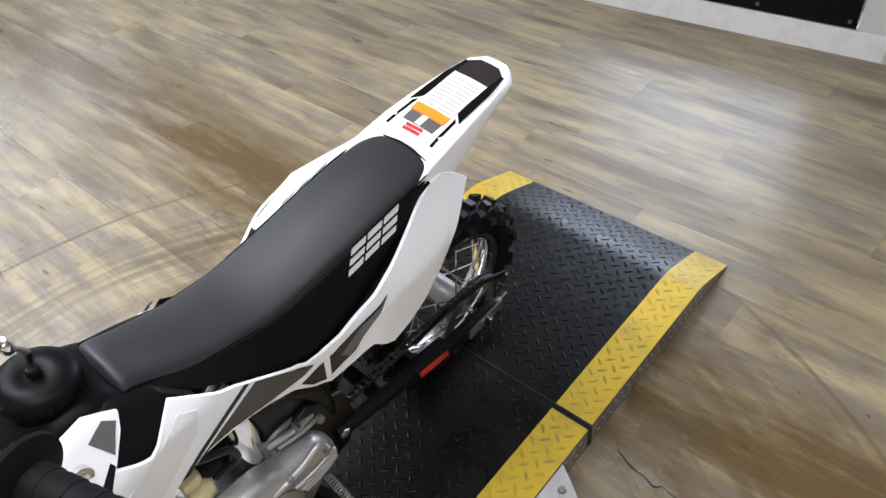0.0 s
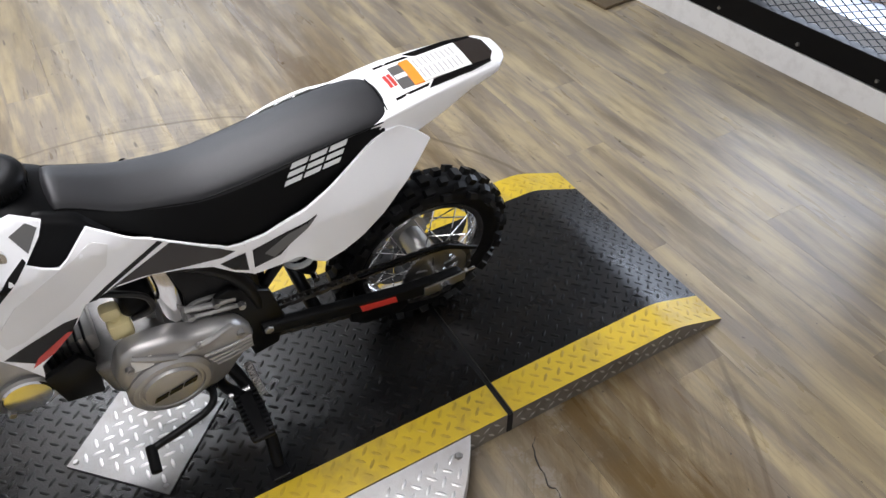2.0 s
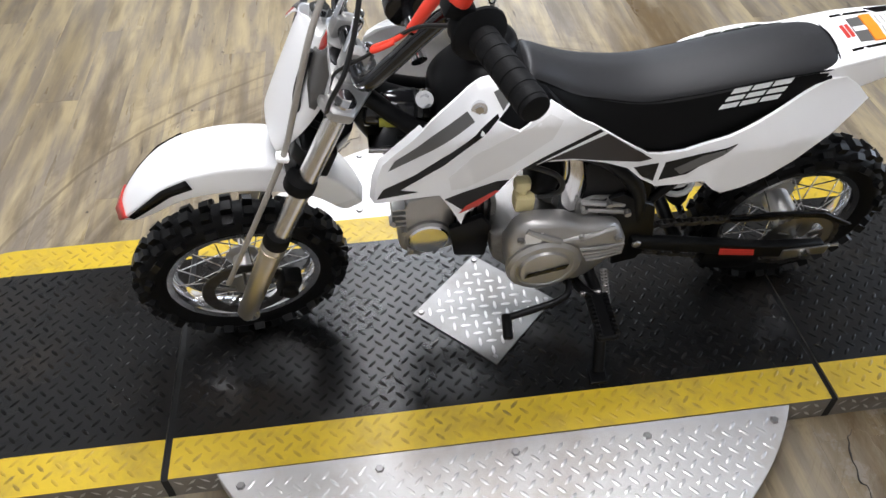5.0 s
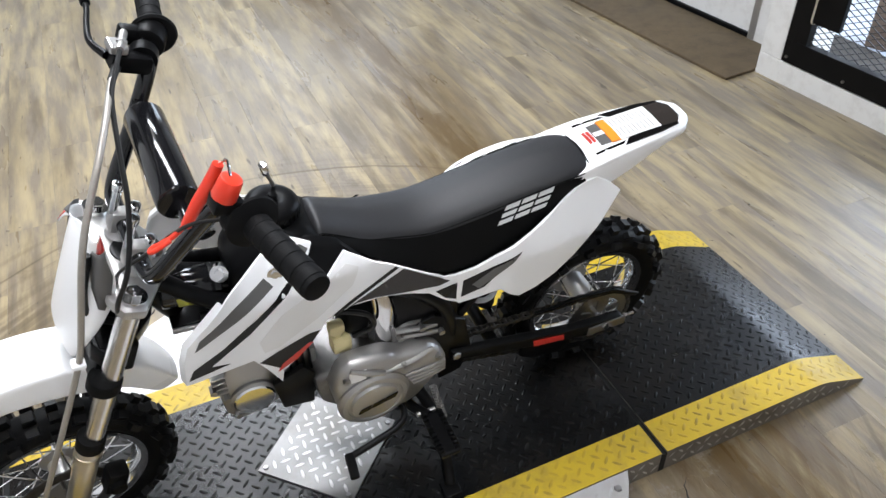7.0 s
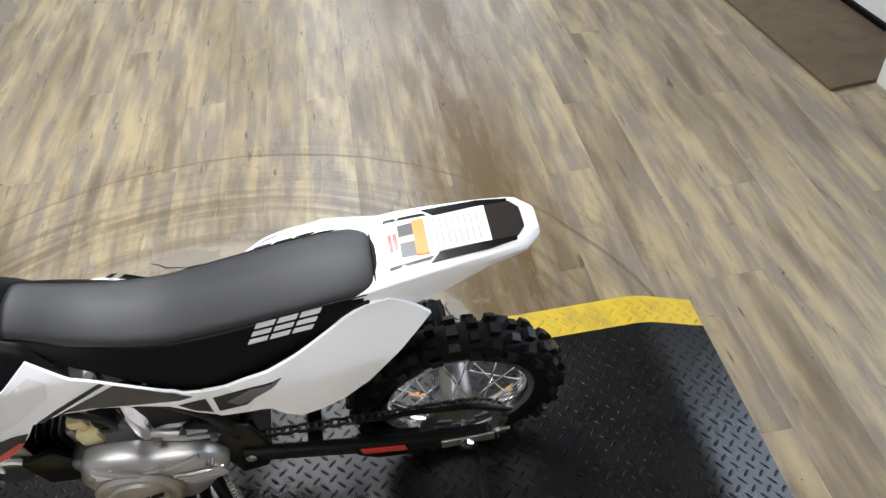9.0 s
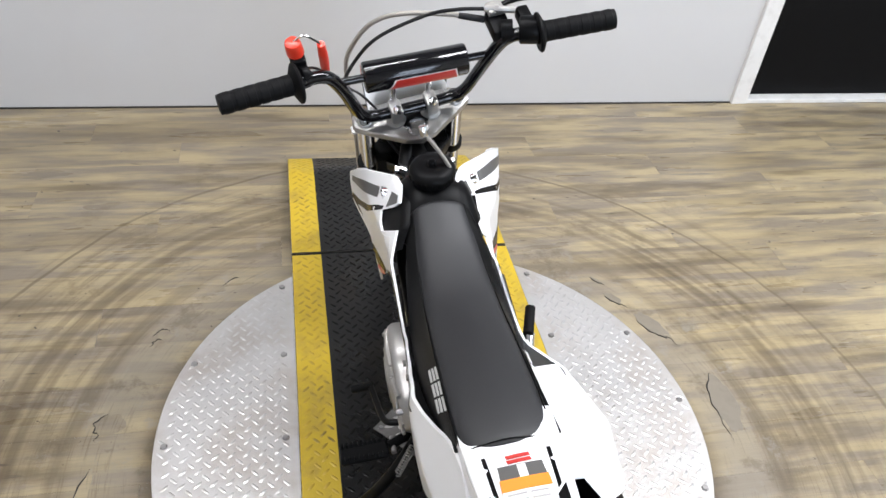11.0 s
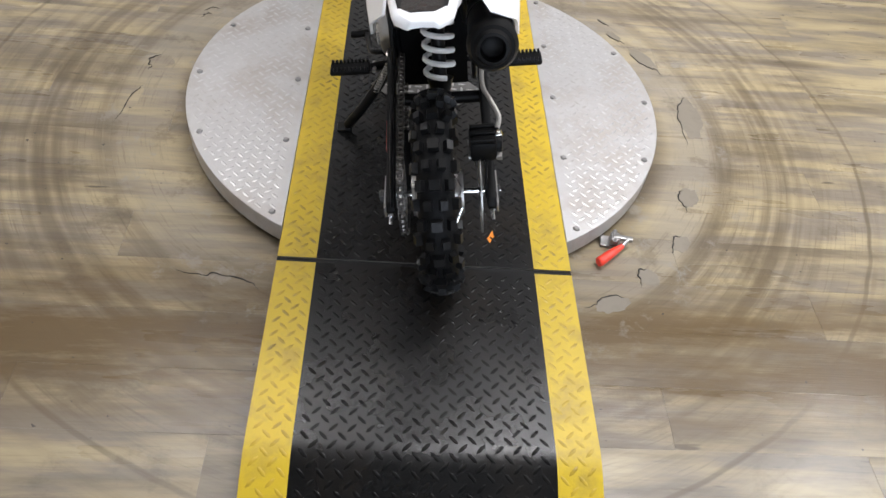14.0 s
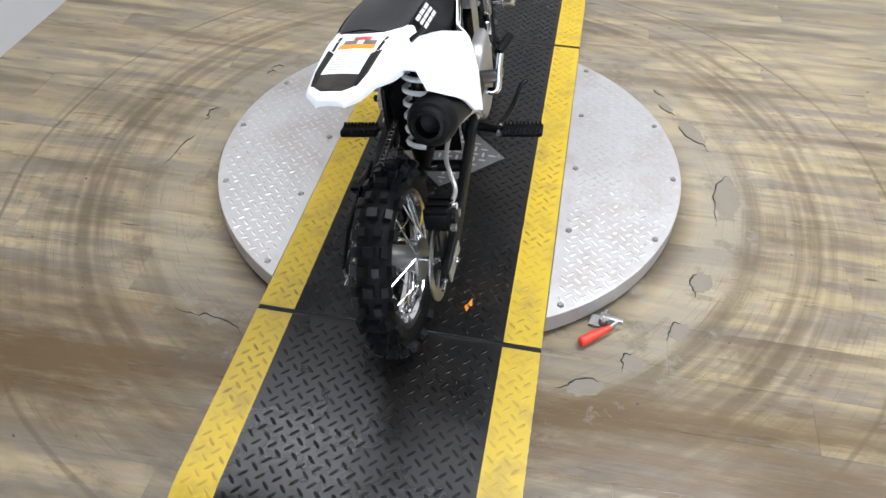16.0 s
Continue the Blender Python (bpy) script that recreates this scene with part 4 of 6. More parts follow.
part("frame_backbone", tube([(0, 0.205, 0.588), (0, 0.12, 0.552), (0, 0.0, 0.53), (0, -0.12, 0.50), (0, -0.2, 0.42), (0, -0.235, 0.30), (0, -0.235, 0.235)], 0.022, 14), FRAME, bike, "black painted steel tube")
part("steering_head", rod(ST @ Vector((0, 0, -0.155)), ST @ Vector((0, 0, -0.042)), 0.027, seg=20, bevel=0.003), FRAME, bike)
for s in (-1, 1):
    part("frame_spar", tube([(s * 0.02, 0.205, 0.60), (s * 0.05, 0.12, 0.545), (s * 0.066, 0.0, 0.515), (s * 0.070, -0.13, 0.487), (s * 0.077, -0.205, 0.43), (s * 0.079, -0.235, 0.36), (s * 0.07, -0.245, 0.27)], 0.0135, 12), FRAME, bike, "black painted steel tube")
    part("frame_rail", tube([(s * 0.05, -0.20, 0.43), (s * 0.055, -0.32, 0.50), (s * 0.05, -0.46, 0.565), (s * 0.035, -0.56, 0.58)], 0.010, 10), FRAME, bike, "black subframe tube")
    part("frame_strut", tube([(s * 0.072, -0.235, 0.33), (s * 0.062, -0.33, 0.44), (s * 0.052, -0.42, 0.54)], 0.009, 10), FRAME, bike, "black subframe strut")
    part("pivot_plate", prism([(-0.155, 0.385), (-0.20, 0.40), (-0.262, 0.36), (-0.280, 0.27), (-0.26, 0.21), (-0.215, 0.20), (-0.205, 0.27), (-0.17, 0.33)], s * 0.084 - 0.005, s * 0.084 + 0.005, 0.003), FRAME, bike, "black pivot plate")
    part("frame_bolt", rod((s * 0.084, -0.245, 0.272), (s * 0.102, -0.245, 0.272), 0.0085, seg=6, bevel=0.001), BOLT, bike, "bright frame bolt")
part("frame_downtube", tube([(0, 0.212, 0.575), (0, 0.205, 0.53), (0, 0.165, 0.46), (0, 0.14, 0.42)], 0.016, 12), FRAME, bike)
part("rear_inner_guard", prism([(-0.256, 0.205), (-0.252, 0.50), (-0.30, 0.555), (-0.48, 0.598), (-0.48, 0.590), (-0.31, 0.542), (-0.260, 0.49), (-0.264, 0.205)], -0.066, 0.070, 0.003), BLACKP, bike, "black inner mudguard")
for s in (-1, 1):
    part("frame_gusset", prism([(-0.130, 0.376), (-0.138, 0.42), (-0.126, 0.47), (-0.15, 0.492), (-0.215, 0.482), (-0.247, 0.42), (-0.256, 0.30), (-0.225, 0.32), (-0.19, 0.372), (-0.15, 0.380)], s * 0.076 - 0.003, s * 0.076 + 0.003, 0.002), FRAME, bike, "black frame gusset")
part("side_cover", prism([(-0.155, 0.475), (-0.15, 0.415), (-0.19, 0.395), (-0.235, 0.37), (-0.255, 0.41), (-0.235, 0.475)], -0.066, 0.066, 0.01), BLACKP, bike, "black air box")

# -- rear shock --
TOP, LOW = Vector((0.012, -0.290, 0.455)), Vector((0.012, -0.365, 0.243))


def coil(a, b, r, wire, turns):
    axis = (b - a)
    u = axis.normalized()
    side = u.orthogonal().normalized()
    up = u.cross(side)
    n_pt = int(abs(turns) * 14)
    return tube([a + axis * (k / n_pt) + (side * math.cos(2 * math.pi * turns * k / n_pt) + up * math.sin(2 * math.pi * turns * k / n_pt)) * r for k in range(n_pt + 1)], wire, 8, 1)


shock = part("rear_shock", rod(TOP, LOW, 0.014, seg=16, bm=rod(TOP.lerp(LOW, 0.81), LOW.lerp(TOP, 0.04), 0.027, 0.018, seg=20, bm=rod(TOP, TOP.lerp(LOW, 0.1), 0.02, 0.029, seg=20))), FRAME, bike, "black shock absorber")
part("coil_spring", coil(TOP.lerp(LOW, 0.04), TOP.lerp(LOW, 0.79), 0.0285, 0.0056, -6.2), SPRING, shock, "white coil spring")
part("shock_bolt", rod(LOW + Vector((-0.028, 0, -0.004)), LOW + Vector((0.028, 0, -0.004)), 0.0065, seg=10), CHROME, shock, "bright bolt")

# -- engine --
cover_out = [(-0.003, 0.322), (-0.012, 0.258), (-0.045, 0.210), (-0.09, 0.195), (-0.15, 0.208), (-0.19, 0.255), (-0.215, 0.287), (-0.213, 0.312), (-0.188, 0.348), (-0.125, 0.360), (-0.095, 0.374), (-0.03, 0.374)]
engine = part("crankcase", prism([(0.02, 0.325), (0.01, 0.25), (-0.04, 0.195), (-0.16, 0.198), (-0.225, 0.275), (-0.215, 0.320), (-0.16, 0.335), (-0.03, 0.330)], -0.085, 0.085, 0.012), CASTDARK, bike, "cast alloy engine case")


def dome_cover(outline, x_in, x_out, inset):
    cy = sum(p[0] for p in outline) / len(outline)
    cz = sum(p[1] for p in outline) / len(outline)
    line = rounded([(0, *p) for p in [*outline, outline[0]]], 4)[:-1]
    rings = []
    for f, x in ((1.0, x_in), (1.0, x_in + (x_out - x_in) * 0.6), (1 - inset * 0.35, x_in + (x_out - x_in) * 0.88), (1 - inset, x_out)):
        rings.append([(x, cy + (p.y - cy) * f, cz + (p.z - cz) * f) for p in line])
    return loft(rings)


lcover = part("left_cover", dome_cover(cover_out, -0.084, -0.118, 0.12), ALU, engine, "satin alloy left cover")
part("cover_dome", lathe([(0.066, 0), (0.066, -0.010), (0.060, -0.016), (0.052, -0.0165), (0.050, -0.014), (0.046, -0.014), (0.043, -0.019), (0.0, -0.021)], 40, m=Matrix.Translation((-0.112, -0.074, 0.270))), ALU, lcover, "round alloy boss")
for k in range(4):
    part("fin", tube([(-0.119, -0.134 - 0.005 * k, 0.302 - 0.011 * k), (-0.121, -0.172 - 0.003 * k, 0.304 - 0.009 * k), (-0.117, -0.211, 0.304 - 0.008 * k)], 0.0031, 6, 3), ALU, lcover, "cast fin")
part("cover_ridge", tube([(-0.117, -0.098, 0.330), (-0.121, -0.145, 0.341), (-0.117, -0.187, 0.352)], [0.004, 0.0055, 0.004], 8, 4), ALU, lcover, "cast ridge")
part("cover_step", tube([(-0.116, -0.036, 0.366), (-0.120, -0.066, 0.350), (-0.121, -0.096, 0.334)], [0.005, 0.007, 0.005], 8, 4), ALU, lcover, "cast ridge")
for y, z in ((-0.131, 0.338), (-0.028, 0.345), (-0.196, 0.325), (-0.03, 0.23)):
    part("cover_bolt", rod((-0.112, y, z), (-0.124, y, z), 0.0065, seg=12, bm=rod((-0.116, y, z), (-0.126, y, z), 0.004, seg=6)), BOLT, lcover, "cover bolt")
for y0, z0 in ((-0.040, 0.254), (-0.064, 0.260), (-0.088, 0.266)):
    part("maker_badge", prism([(y0, z0), (y0 - 0.021, z0 + 0.005), (y0 - 0.026, z0 + 0.016), (y0 - 0.005, z0 + 0.011)], -0.1345, -0.1325), DARK, lcover, "black badge bar on the cover", smooth=False)
part("cover_label", prism([(-0.034, 0.362), (-0.032, 0.334), (-0.062, 0.332), (-0.064, 0.360)], -0.1195, -0.1182), LABEL, lcover, "small pale sticker", smooth=False)
part("right_cover", dome_cover([(p[0], p[1]) for p in cover_out], 0.084, 0.112, 0.15), ALU, engine, "satin alloy clutch cover")
barrel = part("cylinder_barrel", box(-0.045, 0.045, 0.0, 0.078, 0.262, 0.362, 0.006), ALU, engine, "alloy barrel")
for k in range(6):
    y = 0.012 + 0.0115 * k
    part("cooling_fin", box(-0.056, 0.056, y, y + 0.0035, 0.250, 0.372, 0.001), FRAME, barrel, "dark cooling fin", smooth=False)
head = part("cylinder_head", prism([(0.075, 0.37), (0.07, 0.258), (0.14, 0.236), (0.168, 0.265), (0.172, 0.34), (0.15, 0.39), (0.10, 0.40)], -0.052, 0.052, 0.008), ALU, engine, "cast alloy cylinder head")
part("cam_cap", lathe([(0.037, 0), (0.037, -0.008), (0.033, -0.012), (0.0, -0.0135)], 32, m=Matrix.Translation((-0.052, 0.118, 0.297))), CHROME, head, "polished round cap")
part("cap_ring", lathe([(0.041, 0.002), (0.041, -0.006), (0.036, -0.0095), (0.036, 0.002)], 32, closed=True, m=Matrix.Translation((-0.052, 0.118, 0.297))), ALU, head)
for k in range(4):
    part("head_fin", box(-0.058, 0.058, 0.155, 0.178, 0.335 + 0.014 * k, 0.3385 + 0.014 * k, 0.001), ALU, head, smooth=False)
for y, z in ((0.16, 0.325), (0.178, 0.355), (0.15, 0.27)):
    part("head_bolt", rod((-0.05, y, z), (-0.066, y, z), 0.006, seg=6), BOLT, head, "head nut")
part("engine_bracket", prism([(0.085, 0.335), (0.075, 0.26), (0.02, 0.25), (0.012, 0.33), (0.03, 0.36)], -0.074, -0.062, 0.003), FRAME, bike, "black engine bracket")
part("starter_housing", rod((-0.05, -0.10, 0.375), (0.05, -0.10, 0.375), 0.03, seg=20, bevel=0.004), ALU, engine, "alloy breather cover")
starter = part("starter_cover", prism([(-0.122, 0.352), (-0.125, 0.385), (-0.150, 0.396), (-0.185, 0.392), (-0.205, 0.376), (-0.222, 0.372), (-0.222, 0.340)], -0.086, -0.030, 0.006), CASTDARK, engine, "dull cast starter cover")
for y0, z0, y1, z1 in ((-0.13, 0.388, -0.205, 0.372), (-0.14, 0.370, -0.218, 0.352)):
    part("starter_rib", tube([(-0.086, y0, z0), (-0.092, (y0 + y1) / 2, (z0 + z1) / 2 + 0.006), (-0.086, y1, z1)], 0.005, 8, 3), ALU, starter, "cast rib")
for y, z in ((-0.135, 0.378), (-0.175, 0.386), (-0.212, 0.358)):
    part("starter_bolt", rod((-0.084, y, z), (-0.099, y, z), 0.006, seg=6), BOLT, starter, "cover bolt")
carb = part("carburettor", rod((-0.012, 0.012, 0.47), (-0.012, -0.05, 0.475), 0.02, seg=18, bm=box(-0.034, 0.012, -0.035, 0.005, 0.418, 0.47, 0.006, bm=rod((-0.012, -0.015, 0.47), (-0.012, -0.015, 0.515), 0.016, seg=16))), ALU, bike, "alloy carburettor")
part("fuel_bowl", box(-0.078, -0.048, -0.056, -0.022, 0.366, 0.400, 0.006, bm=box(-0.072, -0.050, -0.048, -0.020, 0.408, 0.432, 0.007, bm=rod((-0.061, -0.036, 0.395), (-0.061, -0.036, 0.412), 0.008, seg=12))), CREAM, carb, "cream plastic fuel tap")
part("intake_pipe", tube([(-0.01, 0.01, 0.47), (-0.005, 0.06, 0.45), (0, 0.095, 0.40)], 0.017, 12), ALU, carb, "bright intake pipe")
part("air_filter", lathe([(0.0, 0.0), (0.026, 0.0), (0.036, 0.006), (0.040, 0.012), (0.040, 0.034), (0.036, 0.040), (0.0, 0.042)], 28, m=Matrix.Translation((-0.035, -0.050, 0.425)) @ Matrix.Rotation(radians(-90), 4, "Z") @ Matrix.Rotation(radians(15), 4, "Y")), BLACKP, bike, "black round air filter")
part("fuel_hose", tube([(-0.06, -0.02, 0.465), (-0.080, -0.05, 0.475), (-0.086, -0.085, 0.455), (-0.084, -0.09, 0.42), (-0.07, -0.06, 0.395)], 0.0048, 8), CABLE, bike, "black rubber hose")
part("chrome_intake", tube([(-0.030, -0.112, 0.515), (-0.052, -0.117, 0.455), (-0.058, -0.115, 0.365)], [0.025, 0.025, 0.026], 18), CHROME, bike, "bright steel pipe")
part("spark_lead", tube([(0.03, 0.12, 0.40), (0.03, 0.10, 0.47), (0.02, 0.03, 0.53), (0.01, -0.02, 0.53)], 0.004, 8), CABLE, bike, "black ignition lead")
part("coil_box", box(-0.03, 0.03, 0.06, 0.13, 0.50, 0.535, 0.005), BLACKP, bike, "black box under the tank")
coil_pack = part("ignition_canister", rod((-0.012, 0.122, 0.556), (-0.012, 0.206, 0.570), 0.029, seg=24, bevel=0.004), GLOSS, bike, "gloss black ignition canister")
part("canister_band", rod((-0.012, 0.132, 0.5577), (-0.012, 0.137, 0.5585), 0.0297, seg=24), FRAME, coil_pack)


def canister_label():
    """A strip on the canister's flank, towards the left and below its middle."""
    own = bmesh.new()
    grid = [[own.verts.new((-0.012 + 0.0295 * math.cos(a), y, 0.556 + (y - 0.122) / 6 + 0.0295 * math.sin(a))) for a in (radians(170 + 8 * k) for k in range(7))] for y in (0.139, 0.162, 0.186)]
    for p, q in zip(grid, grid[1:]):
        for k in range(6):
            own.faces.new((p[k], p[k + 1], q[k + 1], q[k]))
    return own


part("canister_label", canister_label(), OLIVE, coil_pack, "yellow-green label")
part("canister_bracket", box(-0.042, 0.03, 0.118, 0.205, 0.505, 0.514, 0.002, bm=box(-0.045, -0.037, 0.150, 0.162, 0.505, 0.530, 0.002)), FRAME, bike, "black bracket under the canister", smooth=False)
part("bracket_bar", rod((-0.045, 0.205, 0.512), (-0.045, 0.112, 0.500), 0.0045, seg=10), BOLT, bike, "bright steel bar")

# -- exhaust --
exhaust = part("exhaust_pipe", tube([(0.03, 0.12, 0.245), (0.06, 0.15, 0.21), (0.105, 0.06, 0.215), (0.125, -0.06, 0.27), (0.122, -0.18, 0.34), (0.113, -0.28, 0.395)], 0.0145, 12), FRAME, bike, "black header pipe")
M0, M1 = Vector((0.112, -0.27, 0.390)), Vector((0.105, -0.588, 0.500))
axis = (M1 - M0).normalized()
turn = axis.to_track_quat("X", "Z").to_matrix().to_4x4()
ml = (M1 - M0).length
part("silencer", lathe([(0.0, 0.0), (0.020, 0.0), (0.034, 0.035), (0.040, 0.06), (0.040, ml - 0.042), (0.0425, ml - 0.040), (0.0425, ml - 0.020), (0.036, ml - 0.006), (0.030, ml - 0.004), (0.026, ml + 0.005), (0.021, ml + 0.006), (0.019, ml - 0.02), (0.0, ml - 0.03)], 36, m=Matrix.Translation(M0) @ turn), SATIN, exhaust, "satin black silencer")
part("silencer_strap", lathe([(0.0395, 0.13), (0.042, 0.13), (0.042, 0.15), (0.0395, 0.15)], 36, closed=True, m=Matrix.Translation(M0) @ turn), FRAME, exhaust)

# -- pegs, levers, stand --
for s in (-1, 1):
    bracket = part("footpeg_mount", tube([(s * 0.07, -0.145, 0.19), (s * 0.11, -0.147, 0.185), (s * 0.15, -0.168, 0.192)], 0.010, 10), FRAME, bike, "black peg mount")
    peg = part("footpeg", box(0.148, 0.240, -0.192, -0.152, 0.188, 0.202, 0.005) if s > 0 else box(-0.240, -0.148, -0.192, -0.152, 0.188, 0.202, 0.005), BLACKP, bike, "black toothed footpeg", smooth=False)
    for k in range(10):
        for yy in (-0.190, -0.160):
            x = s * (0.154 + k * 0.0088)
            part("tooth", prism([(yy - 0.003, 0.201), (yy + 0.009, 0.201), (yy + 0.006, 0.208), (yy, 0.208)], x - 0.0026, x + 0.0026), BLACKP, peg, smooth=False)
    part("peg_pin", rod((s * 0.140, -0.184, 0.192), (s * 0.140, -0.148, 0.192), 0.005, seg=8), BOLT, peg, "bright pivot pin")
part("gear_lever", tube([(-0.088, -0.128, 0.205), (-0.135, -0.125, 0.204), (-0.15, -0.105, 0.196), (-0.158, -0.06, 0.188), (-0.165, -0.012, 0.182)], 0.0065, 10), FRAME, bike, "black gear lever")
part("gear_lever_toe", rod((-0.160, -0.008, 0.183), (-0.205, -0.004, 0.176), 0.0088, seg=12, bevel=0.002), RUBBER, bike, "rubber toe piece")
part("gear_lever_clamp", rod((-0.086, -0.128, 0.205), (-0.118, -0.128, 0.205), 0.0105, seg=12), FRAME, bike)
stand = part("side_stand", tube([(-0.085, -0.165, 0.215), (-0.13, -0.185, 0.16), (-0.18, -0.19, 0.095), (-0.222, -0.185, 0.044)], 0.0115, 12), FRAME, bike, "black steel side stand, folded out")
part("stand_foot", box(-0.248, -0.212, -0.200, -0.165, 0.034, 0.043, 0.003), FRAME, stand, smooth=False)
part("stand_spring", coil(Vector((-0.105, -0.195, 0.215)), Vector((-0.140, -0.204, 0.152)), 0.0058, 0.0016, 11), BOLT, stand, "bright return spring")
part("kickstart_lever", tube([(0.105, -0.12, 0.265), (0.135, -0.118, 0.27), (0.140, -0.105, 0.31), (0.145, -0.090, 0.345)], [0.010, 0.0085, 0.0075, 0.008], 12), CHROME, bike, "bright kick-start lever")
part("kickstart_pedal", rod((0.140, -0.092, 0.347), (0.160, -0.035, 0.357), 0.010, seg=14, bevel=0.002), RUBBER, bike, "black kick-start pedal")
part("brake_pedal", tube([(0.09, -0.14, 0.185), (0.125, -0.12, 0.17), (0.15, -0.04, 0.165), (0.165, 0.03, 0.18), (0.178, 0.052, 0.186)], 0.0065, 10), FRAME, bike, "black brake pedal")
caliper = part("brake_caliper", box(0.062, 0.112, -0.590, -0.530, 0.262, 0.305, 0.008), SATIN, bike, "black rear brake caliper")
part("caliper_piston", rod((0.10, -0.565, 0.284), (0.122, -0.565, 0.284), 0.016, seg=16, bevel=0.003), SATIN, caliper)
part("hose_banjo", rod((0.104, -0.556, 0.296), (0.122, -0.556, 0.300), 0.0065, seg=12, bm=rod((0.112, -0.556, 0.288), (0.112, -0.556, 0.312), 0.0048, seg=6)), CHROME, caliper, "bright hose union")
for yy in (-0.580, -0.540):
    part("slide_pin", rod((0.060, yy, 0.268), (0.120, yy, 0.268), 0.0055, seg=10, bm=rod((0.112, yy, 0.268), (0.121, yy, 0.268), 0.0082, seg=6)), BOLT, caliper, "steel slide pin")
part("pad_plate", box(0.071, 0.075, -0.586, -0.534, 0.248, 0.300, 0.001, bm=box(0.085, 0.089, -0.586, -0.534, 0.248, 0.300, 0.001)), CHAIN, caliper, "dark brake pads", smooth=False)
for y in (-0.586, -0.566, -0.546):
    part("caliper_fin", box(0.064, 0.110, y, y + 0.008, 0.303, 0.311, 0.002), SATIN, caliper, smooth=False)
part("caliper_bracket", prism([(-0.54, 0.27), (-0.56, 0.20), (-0.588, 0.175), (-0.61, 0.19), (-0.60, 0.27)], 0.088, 0.093, 0.001), FRAME, caliper, smooth=False)
part("rear_brake_hose", tube([(0.112, -0.552, 0.302), (0.118, -0.535, 0.322), (0.104, -0.505, 0.338), (0.092, -0.47, 0.345), (0.094, -0.42, 0.362), (0.106, -0.33, 0.34), (0.108, -0.25, 0.30), (0.104, -0.18, 0.24)], 0.0045, 8), HOSE, bike, "grey braided brake hose")
part("master_cylinder", rod((0.098, -0.20, 0.25), (0.098, -0.19, 0.33), 0.011, seg=12), CHROME, bike, "bright rear master cylinder")

# -- seat --
SY = (-0.026, -0.032, -0.045, -0.06, -0.10, -0.15, -0.20, -0.25, -0.30, -0.36, -0.42, -0.465, -0.488, -0.494, -0.4965)


def seat_section(y):
    top = interp(-y, (0.026, 0.033, 0.106, 0.194, 0.27, 0.352, 0.434, 0.486, 0.5), (0.638, 0.643, 0.607, 0.590, 0.597, 0.611, 0.622, 0.624, 0.619))
    half = interp(-y, (0.04, 0.10, 0.2, 0.3, 0.42, 0.47, 0.5), (0.041, 0.047, 0.054, 0.057, 0.058, 0.056, 0.050))
    low = interp(-y, (0.04, 0.06, 0.121, 0.171, 0.215, 0.26, 0.37, 0.44, 0.48, 0.5), (0.600, 0.590, 0.552, 0.510, 0.480, 0.480, 0.521, 0.558, 0.590, 0.608))
    wide = interp(-y, (0.04, 0.1, 0.2, 0.3, 0.42, 0.47, 0.5), (0.056, 0.074, 0.086, 0.087, 0.076, 0.062, 0.052))
    seam = top - 0.012
    mid = (seam + low) / 2
    right = [(half * 0.45, top - 0.002), (half * 0.8, top - 0.006), (half, seam + 0.0005), (half + 0.004, seam - 0.006), ((half + wide) / 2 + 0.004, mid + 0.004), (wide + 0.001, low + 0.010), (wide - 0.001, low)]
    pts = [(-x, z) for x, z in right[::-1]] + [(0, top)] + [(x - 0.004, z - 0.002) for x, z in right]
    return [(x, y, z) for x, z in pts]


rings = [seat_section(y) for y in SY]
first = [(x * 0.9, y + 0.006, 0.60 + (z - 0.60) * 0.75) for x, y, z in rings[0]]
last = [(x * 0.96, y - 0.002, 0.612 + (z - 0.612) * 0.75) for x, y, z in rings[-1]]
nseg = len(rings[0])
mats = [0 if 3 <= j <= nseg - 5 else 1 for j in range(nseg)]
seat = part("seat", loft([first, *rings, last], mats=mats), (SEATTOP, SEATSIDE), bike, "padded grey-black vinyl seat", angle=60)
mod = seat.modifiers.new("round", "SUBSURF")
mod.levels = mod.render_levels = 2
for s in (3, nseg - 4):
    part("seam_piping", tube([Vector(r[s]) + Vector((0.0006 if s > 5 else -0.0006, 0, 0.0004)) for r in rings], 0.0014, 6, 4), SEATSIDE, seat, "stitched seam")
part("seat_cross_seam", tube([Vector(p) + Vector((0, 0, 0.0002)) for p in seat_section(-0.492)[2:-2]], 0.0012, 6, 3), SEATSIDE, seat, "stitched seam")


def seat_side(y, z):
    sec = [p for p in seat_section(y) if p[0] < 0]
    zs, xs = [p[2] for p in sec], [-p[0] for p in sec]
    return interp(z, zs, xs) + 0.0012


# plain slanted bars on the seat's flank
def mark(side):
    def pt(u, v):
        """Along and up the mark, which leans back as it rises."""
        return -0.314 - 0.88 * u - 0.85 * v, 0.559 + 0.13 * u + 1.3 * v
    for u0, u1 in ((0.0, 0.029), (0.034, 0.063), (0.068, 0.098)):
        for v0, v1 in ((0.0, 0.0052), (0.0085, 0.0135), (0.0168, 0.0225)):
            part("mark_bar", skin([pt(u0, v0), pt(u1, v0), pt(u1, v1), pt(u0, v1)], seat_side, 0.0006, 0.012, side), SILVER, seat, "plain silver bar", smooth=False)


for s in (-1, 1):
    mark(s)

